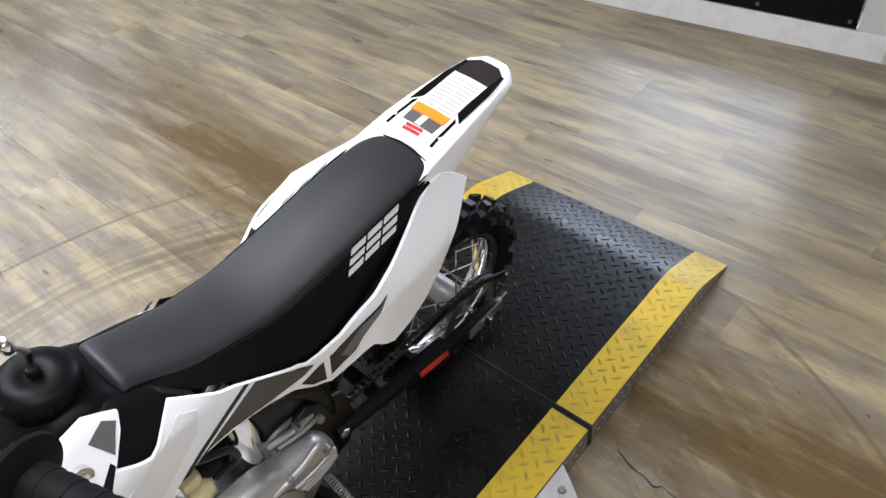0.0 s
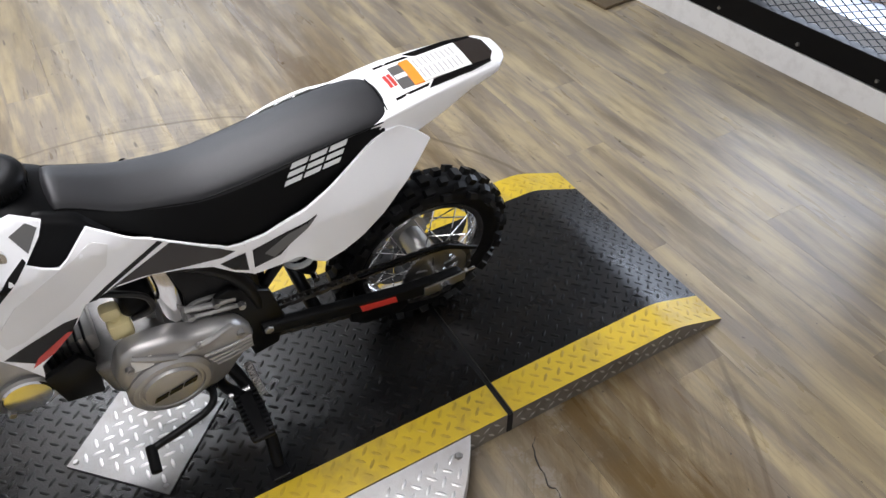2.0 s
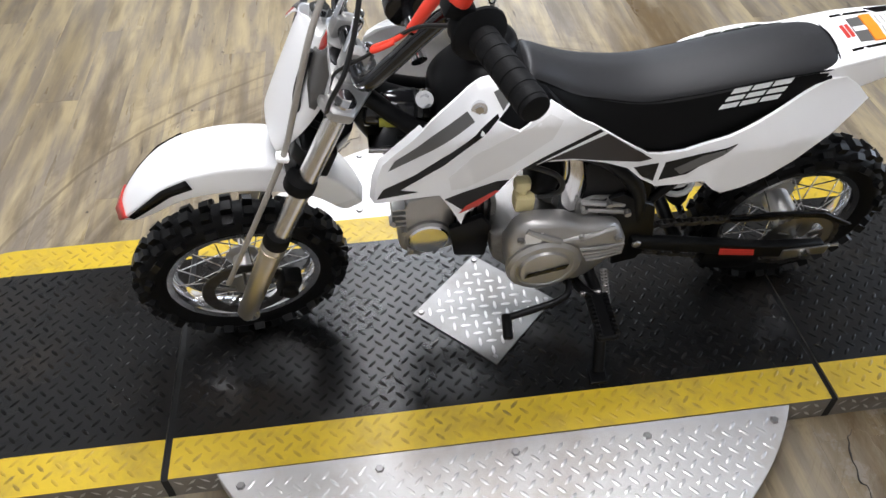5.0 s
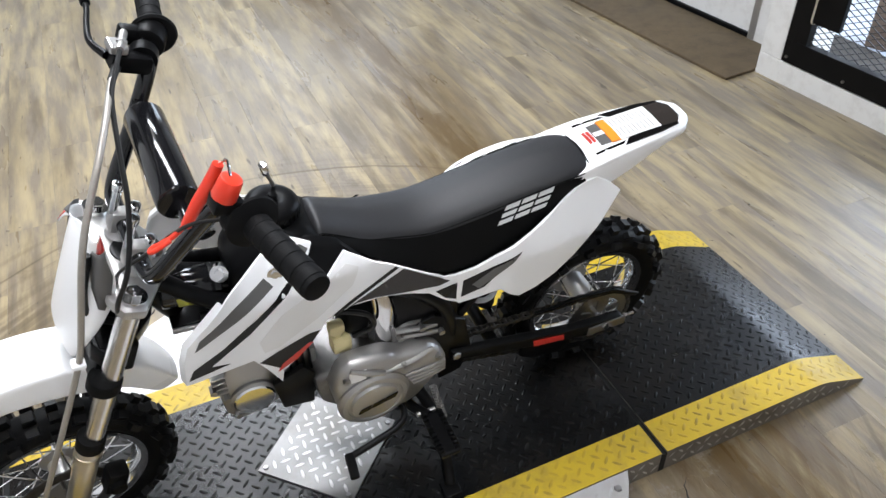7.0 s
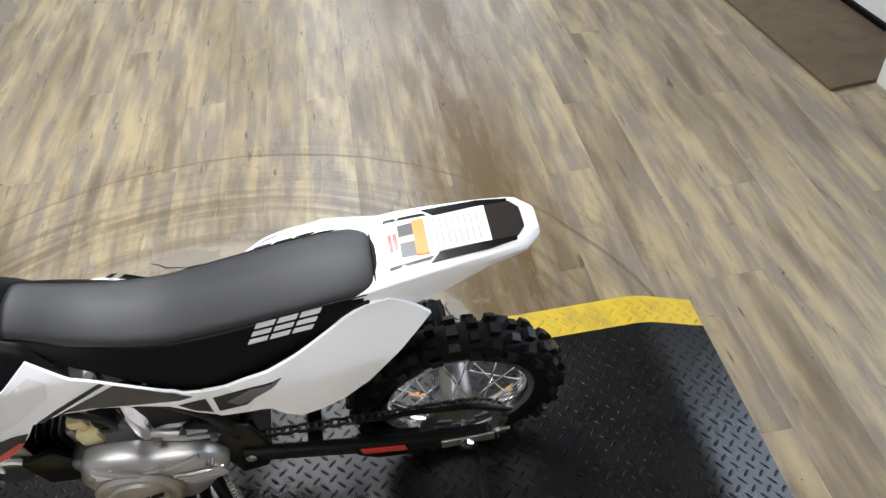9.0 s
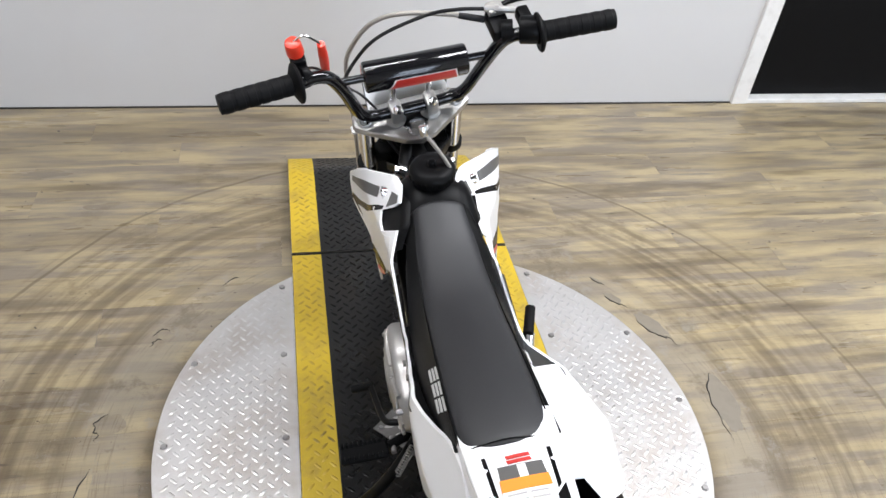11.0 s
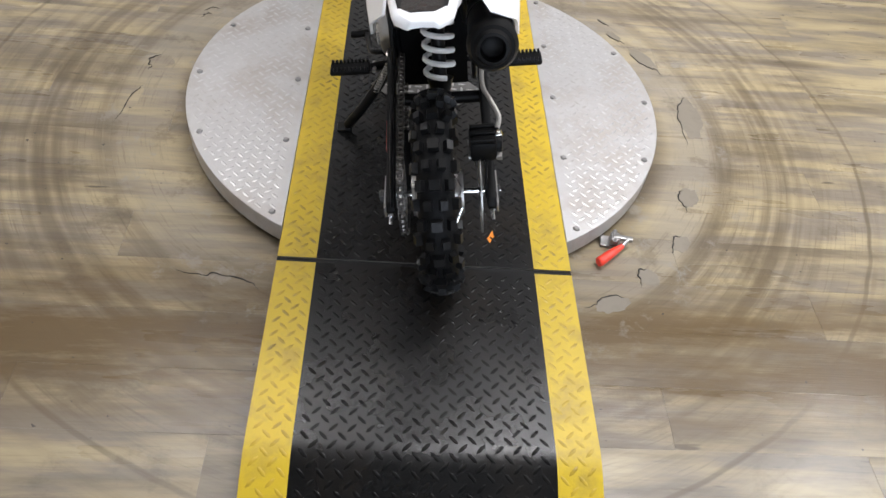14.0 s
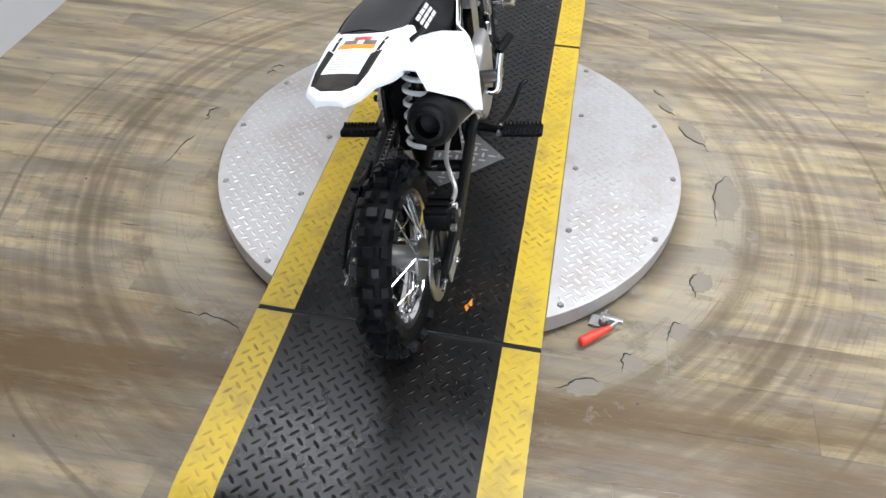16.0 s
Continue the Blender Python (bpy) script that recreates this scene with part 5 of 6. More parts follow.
# -- tank --
def tank_ring(y, half, low, top, shoulder):
    return [(-half, y, low), (-half, y, shoulder), (-half * 0.72, y, top - 0.008), (-half * 0.35, y, top), (half * 0.35, y, top), (half * 0.72, y, top - 0.008), (half, y, shoulder), (half, y, low)]


tank = part("fuel_tank", loft([tank_ring(0.112, 0.044, 0.535, 0.590, 0.572), tank_ring(0.100, 0.055, 0.52, 0.612, 0.592), tank_ring(0.075, 0.060, 0.52, 0.632, 0.612), tank_ring(0.045, 0.062, 0.52, 0.652, 0.625), tank_ring(0.0, 0.068, 0.52, 0.650, 0.612), tank_ring(-0.025, 0.072, 0.54, 0.634, 0.594), tank_ring(-0.06, 0.068, 0.55, 0.605, 0.578)]), BLACKP, bike, "black plastic fuel tank", angle=70)
mod = tank.modifiers.new("round", "SUBSURF")
mod.levels = mod.render_levels = 2
CAP = Matrix.Translation((0, 0.026, 0.648)) @ Matrix.Rotation(radians(8), 4, "X") @ Matrix.Rotation(radians(-90), 4, "Y") @ Matrix.Scale(1.13, 4)
cap = part("fuel_cap", lathe([(0.0, 0.0325), (0.0045, 0.0320), (0.006, 0.0300), (0.0062, 0.0245), (0.010, 0.0245), (0.013, 0.0262), (0.025, 0.0250), (0.0325, 0.0215), (0.0350, 0.0165), (0.0345, 0.006), (0.031, 0.0), (0.031, -0.01), (0.0, -0.01)], 40, m=CAP), BLACKP, bike, "ribbed black fuel cap")
for k in range(28):
    a = 2 * math.pi * k / 28
    part("cap_rib", box(0.006, 0.016, -0.0014, 0.0014, 0.033, 0.0356, 0.0005, m=CAP @ Matrix.Rotation(a, 4, "X")), BLACKP, cap, smooth=False)
part("vent_hose", tube([(0.030, 0.012, 0.668), (0.020, 0.016, 0.690), (0.006, 0.022, 0.714), (-0.008, 0.027, 0.735)], 0.0032, 8), HOSE, cap, "clear vent hose")
part("vent_tip", rod((-0.008, 0.026, 0.730), (-0.010, 0.029, 0.748), 0.0062, seg=12, bevel=0.001), CHROME, cap, "pale vent fitting")
for s in (-1, 1):
    part("tank_bolt", rod((s * 0.038, 0.118, 0.602), (s * 0.050, 0.121, 0.608), 0.013, seg=16, bm=rod((s * 0.046, 0.120, 0.606), (s * 0.056, 0.122, 0.611), 0.007, seg=6)), CHROME, bike, "bright tank bolt")

# -- side panels and their graphics --
SHROUD = [(0.206, 0.500), (0.200, 0.545), (0.189, 0.575), (0.170, 0.590), (0.117, 0.622), (0.083, 0.634), (0.045, 0.646), (0.018, 0.647), (-0.011, 0.632), (-0.002, 0.619), (0.025, 0.597), (-0.008, 0.578), (-0.054, 0.610), (-0.117, 0.574), (-0.171, 0.532), (-0.213, 0.501), (-0.236, 0.498), (-0.238, 0.482), (-0.240, 0.427), (-0.216, 0.443), (-0.186, 0.474), (-0.149, 0.491), (-0.105, 0.504), (-0.058, 0.506), (-0.014, 0.496), (0.004, 0.470), (0.036, 0.440), (0.067, 0.420), (0.072, 0.394), (0.090, 0.440), (0.108, 0.478), (0.150, 0.488)]
FAIRING = [(-0.2365, 0.498), (-0.269, 0.503), (-0.37, 0.544), (-0.439, 0.578), (-0.475, 0.594), (-0.505, 0.592), (-0.536, 0.570), (-0.556, 0.551), (-0.534, 0.532), (-0.491, 0.496), (-0.459, 0.461), (-0.421, 0.434), (-0.386, 0.414), (-0.353, 0.405), (-0.335, 0.417), (-0.316, 0.436), (-0.280, 0.428), (-0.2405, 0.424)]
FAIRING_RIGHT = [(-0.2365, 0.498), (-0.269, 0.506), (-0.30, 0.513), (-0.37, 0.547), (-0.43, 0.573), (-0.475, 0.588), (-0.505, 0.588), (-0.535, 0.569), (-0.557, 0.546), (-0.537, 0.524), (-0.495, 0.484), (-0.464, 0.446), (-0.425, 0.420), (-0.386, 0.402), (-0.353, 0.399), (-0.335, 0.415), (-0.316, 0.436), (-0.280, 0.428), (-0.2405, 0.424)]
SHROUD_RIGHT = [{(-0.054, 0.610): (-0.054, 0.580), (-0.117, 0.574): (-0.117, 0.557), (-0.171, 0.532): (-0.171, 0.522)}.get(p, p) for p in SHROUD]
GRAPHICS = (("grey_graphic", GREY, [(0.182, 0.560), (0.172, 0.577), (0.120, 0.600), (0.067, 0.616), (0.057, 0.602), (0.120, 0.578)]), ("grey_graphic", GREY, [(0.028, 0.630), (0.006, 0.636), (-0.004, 0.628), (0.016, 0.608)]), ("black_graphic", DARK, [(0.201, 0.508), (0.191, 0.525), (0.146, 0.537), (0.091, 0.564), (0.047, 0.594), (0.024, 0.606), (0.022, 0.601), (0.057, 0.575), (0.102, 0.541), (0.167, 0.514), (0.141, 0.500)]), ("black_graphic", DARK, [(0.100, 0.466), (0.072, 0.473), (0.019, 0.482), (0.000, 0.479), (0.018, 0.455), (0.045, 0.436), (0.070, 0.430)]), ("red_graphic", REDDECAL, [(0.077, 0.425), (0.066, 0.440), (0.020, 0.462), (0.014, 0.458), (0.046, 0.434)]), ("pale_graphic", PALEGREY, [(0.094, 0.512), (0.057, 0.549), (-0.052, 0.596), (-0.070, 0.588), (-0.058, 0.553), (-0.001, 0.510), (0.068, 0.482), (0.090, 0.484)]), ("black_stripe", DARK, [(-0.020, 0.499), (-0.127, 0.565), (-0.133, 0.560), (-0.030, 0.497)]), ("black_graphic", DARK, [(-0.197, 0.474), (-0.2355, 0.479), (-0.2355, 0.438), (-0.214, 0.451)]), ("smoke_graphic", BROWN, [(-0.040, 0.501), (-0.141, 0.554), (-0.222, 0.490), (-0.203, 0.486), (-0.149, 0.496), (-0.094, 0.508), (-0.063, 0.509)]))
REARGRAPHICS = (("smoke_graphic", DARK, [(-0.244, 0.440), (-0.246, 0.480), (-0.347, 0.516), (-0.315, 0.486), (-0.285, 0.452)]), ("grey_graphic", GREY, [(-0.262, 0.466), (-0.275, 0.452), (-0.300, 0.470), (-0.346, 0.515), (-0.30, 0.494)]))
for s in (-1, 1):
    outer, front = (flared, shrouded) if s > 0 else (bulged, bodywork)
    shroud = part("tank_shroud", skin(SHROUD if s < 0 else SHROUD_RIGHT, front, 0.004, 0.016, s), WHITE, bike, "white plastic shroud with grey, black and red graphics", angle=55)
    for k, (nm, mat, line) in enumerate(GRAPHICS):
        part(nm, skin(line, lambda y, z: front(y, z) + 0.0007 + 0.0005 * (nm == "red_graphic") + 0.0002 * (k % 2), 0.0005, 0.016, s), mat, shroud, angle=55)
    part("knee_panel", skin([(0.050, 0.600), (0.032, 0.628), (-0.006, 0.634), (-0.050, 0.618), (-0.080, 0.590), (-0.050, 0.566), (0.010, 0.560)], lambda y, z: front(y, z) - 0.007, 0.012, 0.016, s), BLACKP, bike, "black plastic knee panel", angle=55)
    part("shroud_bolt", rod((s * (front(0.05, 0.615) - 0.006), 0.05, 0.613), (s * (front(0.05, 0.615) + 0.0025), 0.05, 0.615), 0.0115, seg=18, bm=rod((s * front(0.05, 0.615), 0.05, 0.615), (s * (front(0.05, 0.615) + 0.0045), 0.05, 0.6155), 0.0065, seg=6)), CHROME, shroud, "bright bolt and washer")
    fairing = part("rear_fairing", skin(FAIRING if s < 0 else FAIRING_RIGHT, outer, 0.005, 0.016, s), WHITE, bike, "white plastic rear side panel", angle=55)
    for k, (nm, mat, line) in enumerate(REARGRAPHICS):
        part(nm, skin(line, lambda y, z: outer(y, z) + 0.0007 + 0.0005 * k, 0.0005, 0.016, s), mat, fairing, angle=55)
    if s < 0:
        # dark liner between the seat's foot and the panel
        part("inner_liner", loft([[(-0.045, y, z), (-outer(y, z) + 0.003, y, z), (-outer(y, z) + 0.003, y, z - 0.003), (-0.045, y, z - 0.003)] for y, z in ((-0.16, 0.495), (-0.2365, 0.482), (-0.269, 0.488), (-0.37, 0.530), (-0.439, 0.564), (-0.49, 0.574))]), BLACKP, fairing, "black inner liner", smooth=False)
    if s > 0:
        # shelf that closes the panel against the seat and the tail
        shelf = []
        for y, z in ((-0.31, 0.517), (-0.37, 0.545), (-0.43, 0.571), (-0.475, 0.586), (-0.505, 0.586), (-0.53, 0.568)):
            x = outer(y, z) - 0.0025
            shelf.append([(0.045, y, z + 0.006), (x, y, z), (x, y, z - 0.004), (0.045, y, z + 0.002)])
        part("panel_shelf", loft(shelf), WHITE, fairing, angle=55)
    # the shroud's forward lip turns in
    part("shroud_lip", loft([[(s * front(y, z), y, z), (s * (front(y, z) - 0.004), y, z), (s * (front(y, z) - 0.014), y + 0.003, z - 0.003), (s * (front(y, z) - 0.012), y + 0.005, z)] for y, z in ((0.206, 0.502), (0.200, 0.545), (0.189, 0.574), (0.170, 0.589), (0.13, 0.613))]), WHITE, shroud, angle=60)

# -- tail --
TAIL_X = 0.002


def tail_ring(y, half, top, drop, flat):
    return [(TAIL_X + p[0], p[1], p[2]) for p in [(-half, y, top - drop), (-half - 0.003, y, top - drop * 0.4), (-half, y, top - 0.002), (-half * flat, y, top + 0.003), (0, y, top + 0.004), (half * flat, y, top + 0.003), (half, y, top - 0.002), (half + 0.003, y, top - drop * 0.4), (half, y, top - drop), (half * 0.8, y, top - drop * 0.75), (0, y, top - drop * 0.6), (-half * 0.8, y, top - drop * 0.75)]]


tail = part("rear_fender", loft([tail_ring(-0.44, 0.064, 0.602, 0.04, 0.7), tail_ring(-0.49, 0.061, 0.613, 0.060, 0.7), tail_ring(-0.53, 0.059, 0.620, 0.062, 0.72), tail_ring(-0.58, 0.0545, 0.625, 0.050, 0.75), tail_ring(-0.64, 0.048, 0.629, 0.027, 0.78), tail_ring(-0.680, 0.0430, 0.630, 0.019, 0.8), tail_ring(-0.692, 0.0400, 0.630, 0.017, 0.8), tail_ring(-0.709, 0.0240, 0.629, 0.014, 0.8), tail_ring(-0.713, 0.0200, 0.627, 0.010, 0.8)]), WHITE, bike, "white plastic rear fender", angle=50)
mod = tail.modifiers.new("round", "BEVEL")
mod.width, mod.segments, mod.limit_method, mod.angle_limit = 0.003, 3, "ANGLE", radians(28)


def tail_top(y):
    return interp(-y, (0.49, 0.53, 0.58, 0.64, 0.688, 0.703), (0.617, 0.624, 0.629, 0.633, 0.6342, 0.6335))


def tail_sheet(outline, lift):
    """A thin sticker on the fender, outline in (x, y)."""
    bm = bmesh.new()
    vs = [bm.verts.new((x * 1.03 + TAIL_X, y, 0)) for x, y in outline]
    bm.faces.new(vs)
    bmesh.ops.triangulate(bm, faces=bm.faces[:])
    for _ in range(4):
        long = [e for e in bm.edges if e.calc_length() > 0.02]
        if long:
            bmesh.ops.subdivide_edges(bm, edges=long, cuts=1)
            bmesh.ops.triangulate(bm, faces=bm.faces[:])
    low = bm.verts[:]
    up = [g for g in bmesh.ops.extrude_face_region(bm, geom=bm.faces[:])["geom"] if isinstance(g, bmesh.types.BMVert)]
    for v in low:
        v.co.z = tail_top(v.co.y) - 0.0012 - abs(v.co.x - TAIL_X) * 0.05
    for v in up:
        v.co.z = tail_top(v.co.y) + lift - abs(v.co.x - TAIL_X) * 0.05
    return bm


part("tail_graphic", tail_sheet([(-0.0375, -0.630), (0.0375, -0.630), (0.033, -0.668), (0.029, -0.682), (0.016, -0.693), (-0.016, -0.693), (-0.029, -0.682), (-0.033, -0.668)], 0.0020), BROWN, tail, "smoke-black tail graphic", smooth=False)
for s in (-1, 1):
    part("tail_stripe", tail_sheet([(s * 0.030, -0.580), (s * 0.043, -0.566), (s * 0.0400, -0.640), (s * 0.034, -0.680), (s * 0.029, -0.680), (s * 0.029, -0.635)], 0.0022), DARK, tail, "black stripe", smooth=False)
    part("tail_slot", tail_sheet([(s * 0.036, -0.512), (s * 0.041, -0.512), (s * 0.0385, -0.566), (s * 0.033, -0.572)], 0.0012), DARK, tail, "black slot stripe", smooth=False)
part("grey_patch", tail_sheet([(-0.026, -0.530), (0.026, -0.530), (0.027, -0.553), (-0.027, -0.553)], 0.0010), GREY, tail, "grey sticker", smooth=False)
# pale stripe painted as the gleam on the grey sticker
part("grey_patch_gleam", tail_sheet([(-0.004, -0.531), (0.006, -0.531), (0.006, -0.552), (-0.004, -0.552)], 0.0014), PALEGREY, tail, smooth=False)
for y0 in (-0.516, -0.523):
    part("red_badge", tail_sheet([(-0.014, y0), (0.014, y0 + 0.001), (0.015, y0 - 0.004), (-0.013, y0 - 0.005)], 0.0014), REDDECAL, tail, "red badge", smooth=False)
label = part("warning_label", tail_sheet([(-0.028, -0.556), (0.028, -0.556), (0.029, -0.648), (-0.029, -0.648)], 0.0026), LABEL, tail, "white printed warning label", smooth=False)
part("label_band", tail_sheet([(-0.028, -0.550), (0.028, -0.550), (0.0285, -0.566), (-0.0285, -0.566)], 0.0030), ORANGE, label, "orange warning band", smooth=False)
for row_y in (-0.570, -0.578, -0.586, -0.594, -0.602, -0.610, -0.618, -0.626, -0.634):
    for x0, x1 in ((-0.024, -0.002), (0.002, 0.022)):
        part("print_line", tail_sheet([(x0, row_y), (x1, row_y), (x1, row_y - 0.0022), (x0, row_y - 0.0022)], 0.0030), INK, label, smooth=False)

# -- fork, clamps, bars --
def steer(name, bm, mat, parent=bike, label="", smooth=True, angle=40):
    bmesh.ops.transform(bm, matrix=ST, verts=bm.verts)
    return part(name, bm, mat, parent, label, smooth, angle)


for s in (-1, 1):
    leg = steer("fork_leg", rod((s * 0.090, 0.023, -0.042), (s * 0.090, 0.035, -0.42), 0.0150, seg=22), TUBESTEEL, label="bright steel fork tube")
    steer("fork_slider", rod((s * 0.090, 0.035, -0.345), (s * 0.090, 0.034, -0.565), 0.0190, 0.0172, seg=24, bevel=0.003, bm=rod((s * 0.090, 0.035, -0.368), (s * 0.090, 0.035, -0.376), 0.0208, seg=24)), FORK, leg, "satin alloy fork slider")
    steer("dust_seal", rod((s * 0.090, 0.035, -0.328), (s * 0.090, 0.035, -0.355), 0.0208, seg=24, bevel=0.002), RUBBER, leg, "black dust seal")
    steer("fork_clamp_ring", rod((s * 0.090, 0.035, -0.195), (s * 0.090, 0.035, -0.217), 0.0235, seg=24, bevel=0.002), RUBBER, leg, "black clamp ring")
    steer("axle_lug", rod((s * 0.070, 0.03, -0.557), (s * 0.104, 0.03, -0.557), 0.016, seg=16, bevel=0.002), FORK, leg, "axle clamp")
    steer("fork_cap", rod((s * 0.090, 0.023, -0.042), (s * 0.090, 0.023, -0.030), 0.0115, seg=6, bm=rod((s * 0.090, 0.023, -0.045), (s * 0.090, 0.023, -0.038), 0.0175, seg=20)), CHROME, leg, "chromed fork cap")
    post = steer("bar_clamp", lathe([(0.0, 0.0), (0.019, 0.0), (0.019, 0.005), (0.0145, 0.010), (0.0125, 0.022), (0.0135, 0.034), (0.0, 0.034)], 20, m=Matrix.Translation((s * 0.034, 0.006, -0.046)) @ Matrix.Rotation(radians(-90), 4, "Y"), bm=box(s * 0.034 - 0.0115, s * 0.034 + 0.0115, -0.012, 0.024, -0.034, 0.000, 0.005)), ALU, label="polished bar clamp")
    for yy, zz in ((-0.008, 0.010), (0.020, 0.046)):
        steer("clamp_bolt", rod((s * 0.034, yy, -0.004), (s * 0.034, yy, zz - 0.008), 0.0058, seg=10, bm=rod((s * 0.034, yy, zz - 0.012), (s * 0.034, yy, zz), 0.0075, seg=12, bevel=0.001)), CHROME, post, "bright clamp bolt")


def clamp_plate(z0, z1, wide=1.0):
    own = bmesh.new()
    line = [(-0.112, 0.040), (-0.085, 0.052), (0.085, 0.052), (0.112, 0.040), (0.114, 0.012), (0.092, -0.002), (0.030, -0.042), (0.0, -0.050), (-0.030, -0.042), (-0.092, -0.002), (-0.114, 0.012)]
    a, b = [own.verts.new((x * wide, y, z0)) for x, y in line], [own.verts.new((x * wide, y, z1)) for x, y in line]
    own.faces.new(a)
    own.faces.new(b[::-1])
    for j in range(len(line)):
        own.faces.new((a[j], a[(j + 1) % len(line)], b[(j + 1) % len(line)], b[j]))
    bmesh.ops.bevel(own, geom=own.edges[:], offset=0.003, segments=2, affect="EDGES", profile=0.5)
    return own


triple = steer("top_triple_clamp", clamp_plate(-0.060, -0.045), ALU, label="polished alloy triple clamp")
steer("stem_nut", rod((0, -0.022, -0.046), (0, -0.022, -0.032), 0.0155, seg=6, bm=lathe([(0.012, 0.0), (0.021, 0.0), (0.021, 0.005), (0.012, 0.005)], 24, closed=True, m=Matrix.Translation((0, -0.022, -0.047)) @ Matrix.Rotation(radians(-90), 4, "Y"))), CHROME, triple, "chromed stem nut")
steer("lower_triple_clamp", clamp_plate(-0.185, -0.155, 0.72), FRAME, label="black lower triple clamp")
half_bar = [(0.202, -0.036, 0.176), (0.175, -0.030, 0.172), (0.150, -0.025, 0.158), (0.132, -0.018, 0.118), (0.112, -0.006, 0.05), (0.098, 0.003, 0.004), (0.078, 0.006, -0.014), (0.04, 0.006, -0.017)]
# the right half sits a little further back
full = [(-0.322, -0.052, 0.190), *[(-x, y, z) for x, y, z in half_bar], *[(x, y - max(0, x - 0.08) * 0.14, z) for x, y, z in half_bar[::-1]], (0.322, -0.074, 0.190)]
bars = steer("handlebar", tube(full, 0.0111, 14), GLOSS, label="gloss black steel handlebar")
XB0, XB1 = Vector((-0.128, -0.003, 0.112)), Vector((0.128, -0.020, 0.112))
steer("crossbar", rod(XB0, XB1, 0.007, seg=12), GLOSS, bars)
pad = steer("crossbar_pad", rod(XB0.lerp(XB1, 0.15), XB0.lerp(XB1, 0.85), 0.0265, seg=28, bevel=0.004), GLOSS, bars, "gloss black padded roll")


def pad_patch(x0, x1, j0, j1, lift):
    """A patch with slanted ends lying on the padded roll, facing the rider."""
    own = bmesh.new()
    grid = []
    for i in range(9):
        line_ = []
        for j in range(9):
            v = j / 8
            x = x0 + 0.016 * v + (x1 - x0 - 0.022 * v) * i / 8
            a = radians(205 + j0 + (j1 - j0) * v)
            line_.append(own.verts.new((x, -0.0115 - 0.066 * x + (0.0268 + lift) * math.cos(a), 0.112 + (0.0268 + lift) * math.sin(a))))
        grid.append(line_)
    for p, q in zip(grid, grid[1:]):
        for j in range(8):
            own.faces.new((p[j], p[j + 1], q[j + 1], q[j]))
    return own


steer("pad_border", pad_patch(-0.058, 0.070, 24, -46, 0.0002), PALEGREY, pad, "pale edge of the graphic")
steer("pad_graphic", pad_patch(-0.055, 0.0675, 21, -43, 0.0007), REDDECAL, pad, "red graphic with a pale edge")
for s in (-1, 1):
    d = Vector((s * 0.322, -0.052, 0.190)) - Vector((s * 0.202, -0.036, 0.176))
    g0, g1 = Vector((s * 0.202, -0.036 if s < 0 else -0.053, 0.176)), Vector((s * 0.324, -0.0523 if s < 0 else -0.0745, 0.1902))
    grip = steer("grip", rod(g0, g1, 0.0165, 0.0160, seg=24, bevel=0.002), RUBBER, bars, "ribbed black rubber grip")
    ring_m = d.to_track_quat("X", "Z").to_matrix().to_4x4()
    for k in range(6):
        c = g0.lerp(g1, 0.12 + 0.155 * k)
        steer("grip_rib", lathe([(0.0158, -0.007), (0.0170, -0.006), (0.0170, 0.006), (0.0158, 0.007)], 24, m=Matrix.Translation(c) @ ring_m), RUBBER, grip)
    steer("grip_flange", lathe([(0.012, -0.004), (0.030, -0.005), (0.033, -0.002), (0.032, 0.001), (0.018, 0.008), (0.012, 0.008)], 28, m=Matrix.Translation(g0) @ ring_m), RUBBER, grip, "rubber flange")
# kill switch with its red cap and tether on the left
kill = steer("kill_switch", rod((-0.182, -0.020, 0.172), (-0.196, -0.026, 0.176), 0.020, seg=20, bevel=0.003, bm=box(-0.202, -0.178, -0.020, 0.012, 0.186, 0.204, 0.003)), BLACKP, bars, "black kill switch")
steer("kill_cap", rod((-0.190, 0.000, 0.202), (-0.192, -0.002, 0.230), 0.0145, 0.0125, seg=18, bevel=0.003), RED, kill, "red cap")
steer("kill_tag", tube([(-0.150, -0.006, 0.216), (-0.149, -0.003, 0.19), (-0.148, 0.004, 0.158), (-0.148, 0.010, 0.128)], [0.0065, 0.0078, 0.0078, 0.0062], 10), RED, kill, "red tether sleeve")
steer("kill_lanyard", tube([(-0.190, -0.001, 0.230), (-0.172, -0.002, 0.237), (-0.151, -0.006, 0.218)], 0.0018, 6), CHROME, kill, "thin wire")
steer("kill_clip", tube([(-0.148, 0.010, 0.130), (-0.147, 0.022, 0.110), (-0.145, 0.040, 0.094), (-0.150, 0.042, 0.092), (-0.150, 0.024, 0.108)], 0.0032, 8), RED, kill, "red tether clip")
steer("kill_wire", tube([(-0.19, -0.01, 0.172), (-0.165, 0.012, 0.145), (-0.135, 0.02, 0.10), (-0.11, 0.03, 0.05), (-0.085, 0.045, 0.0), (-0.05, 0.03, -0.06)], 0.0024, 8), CABLE, kill, "thin black wire")
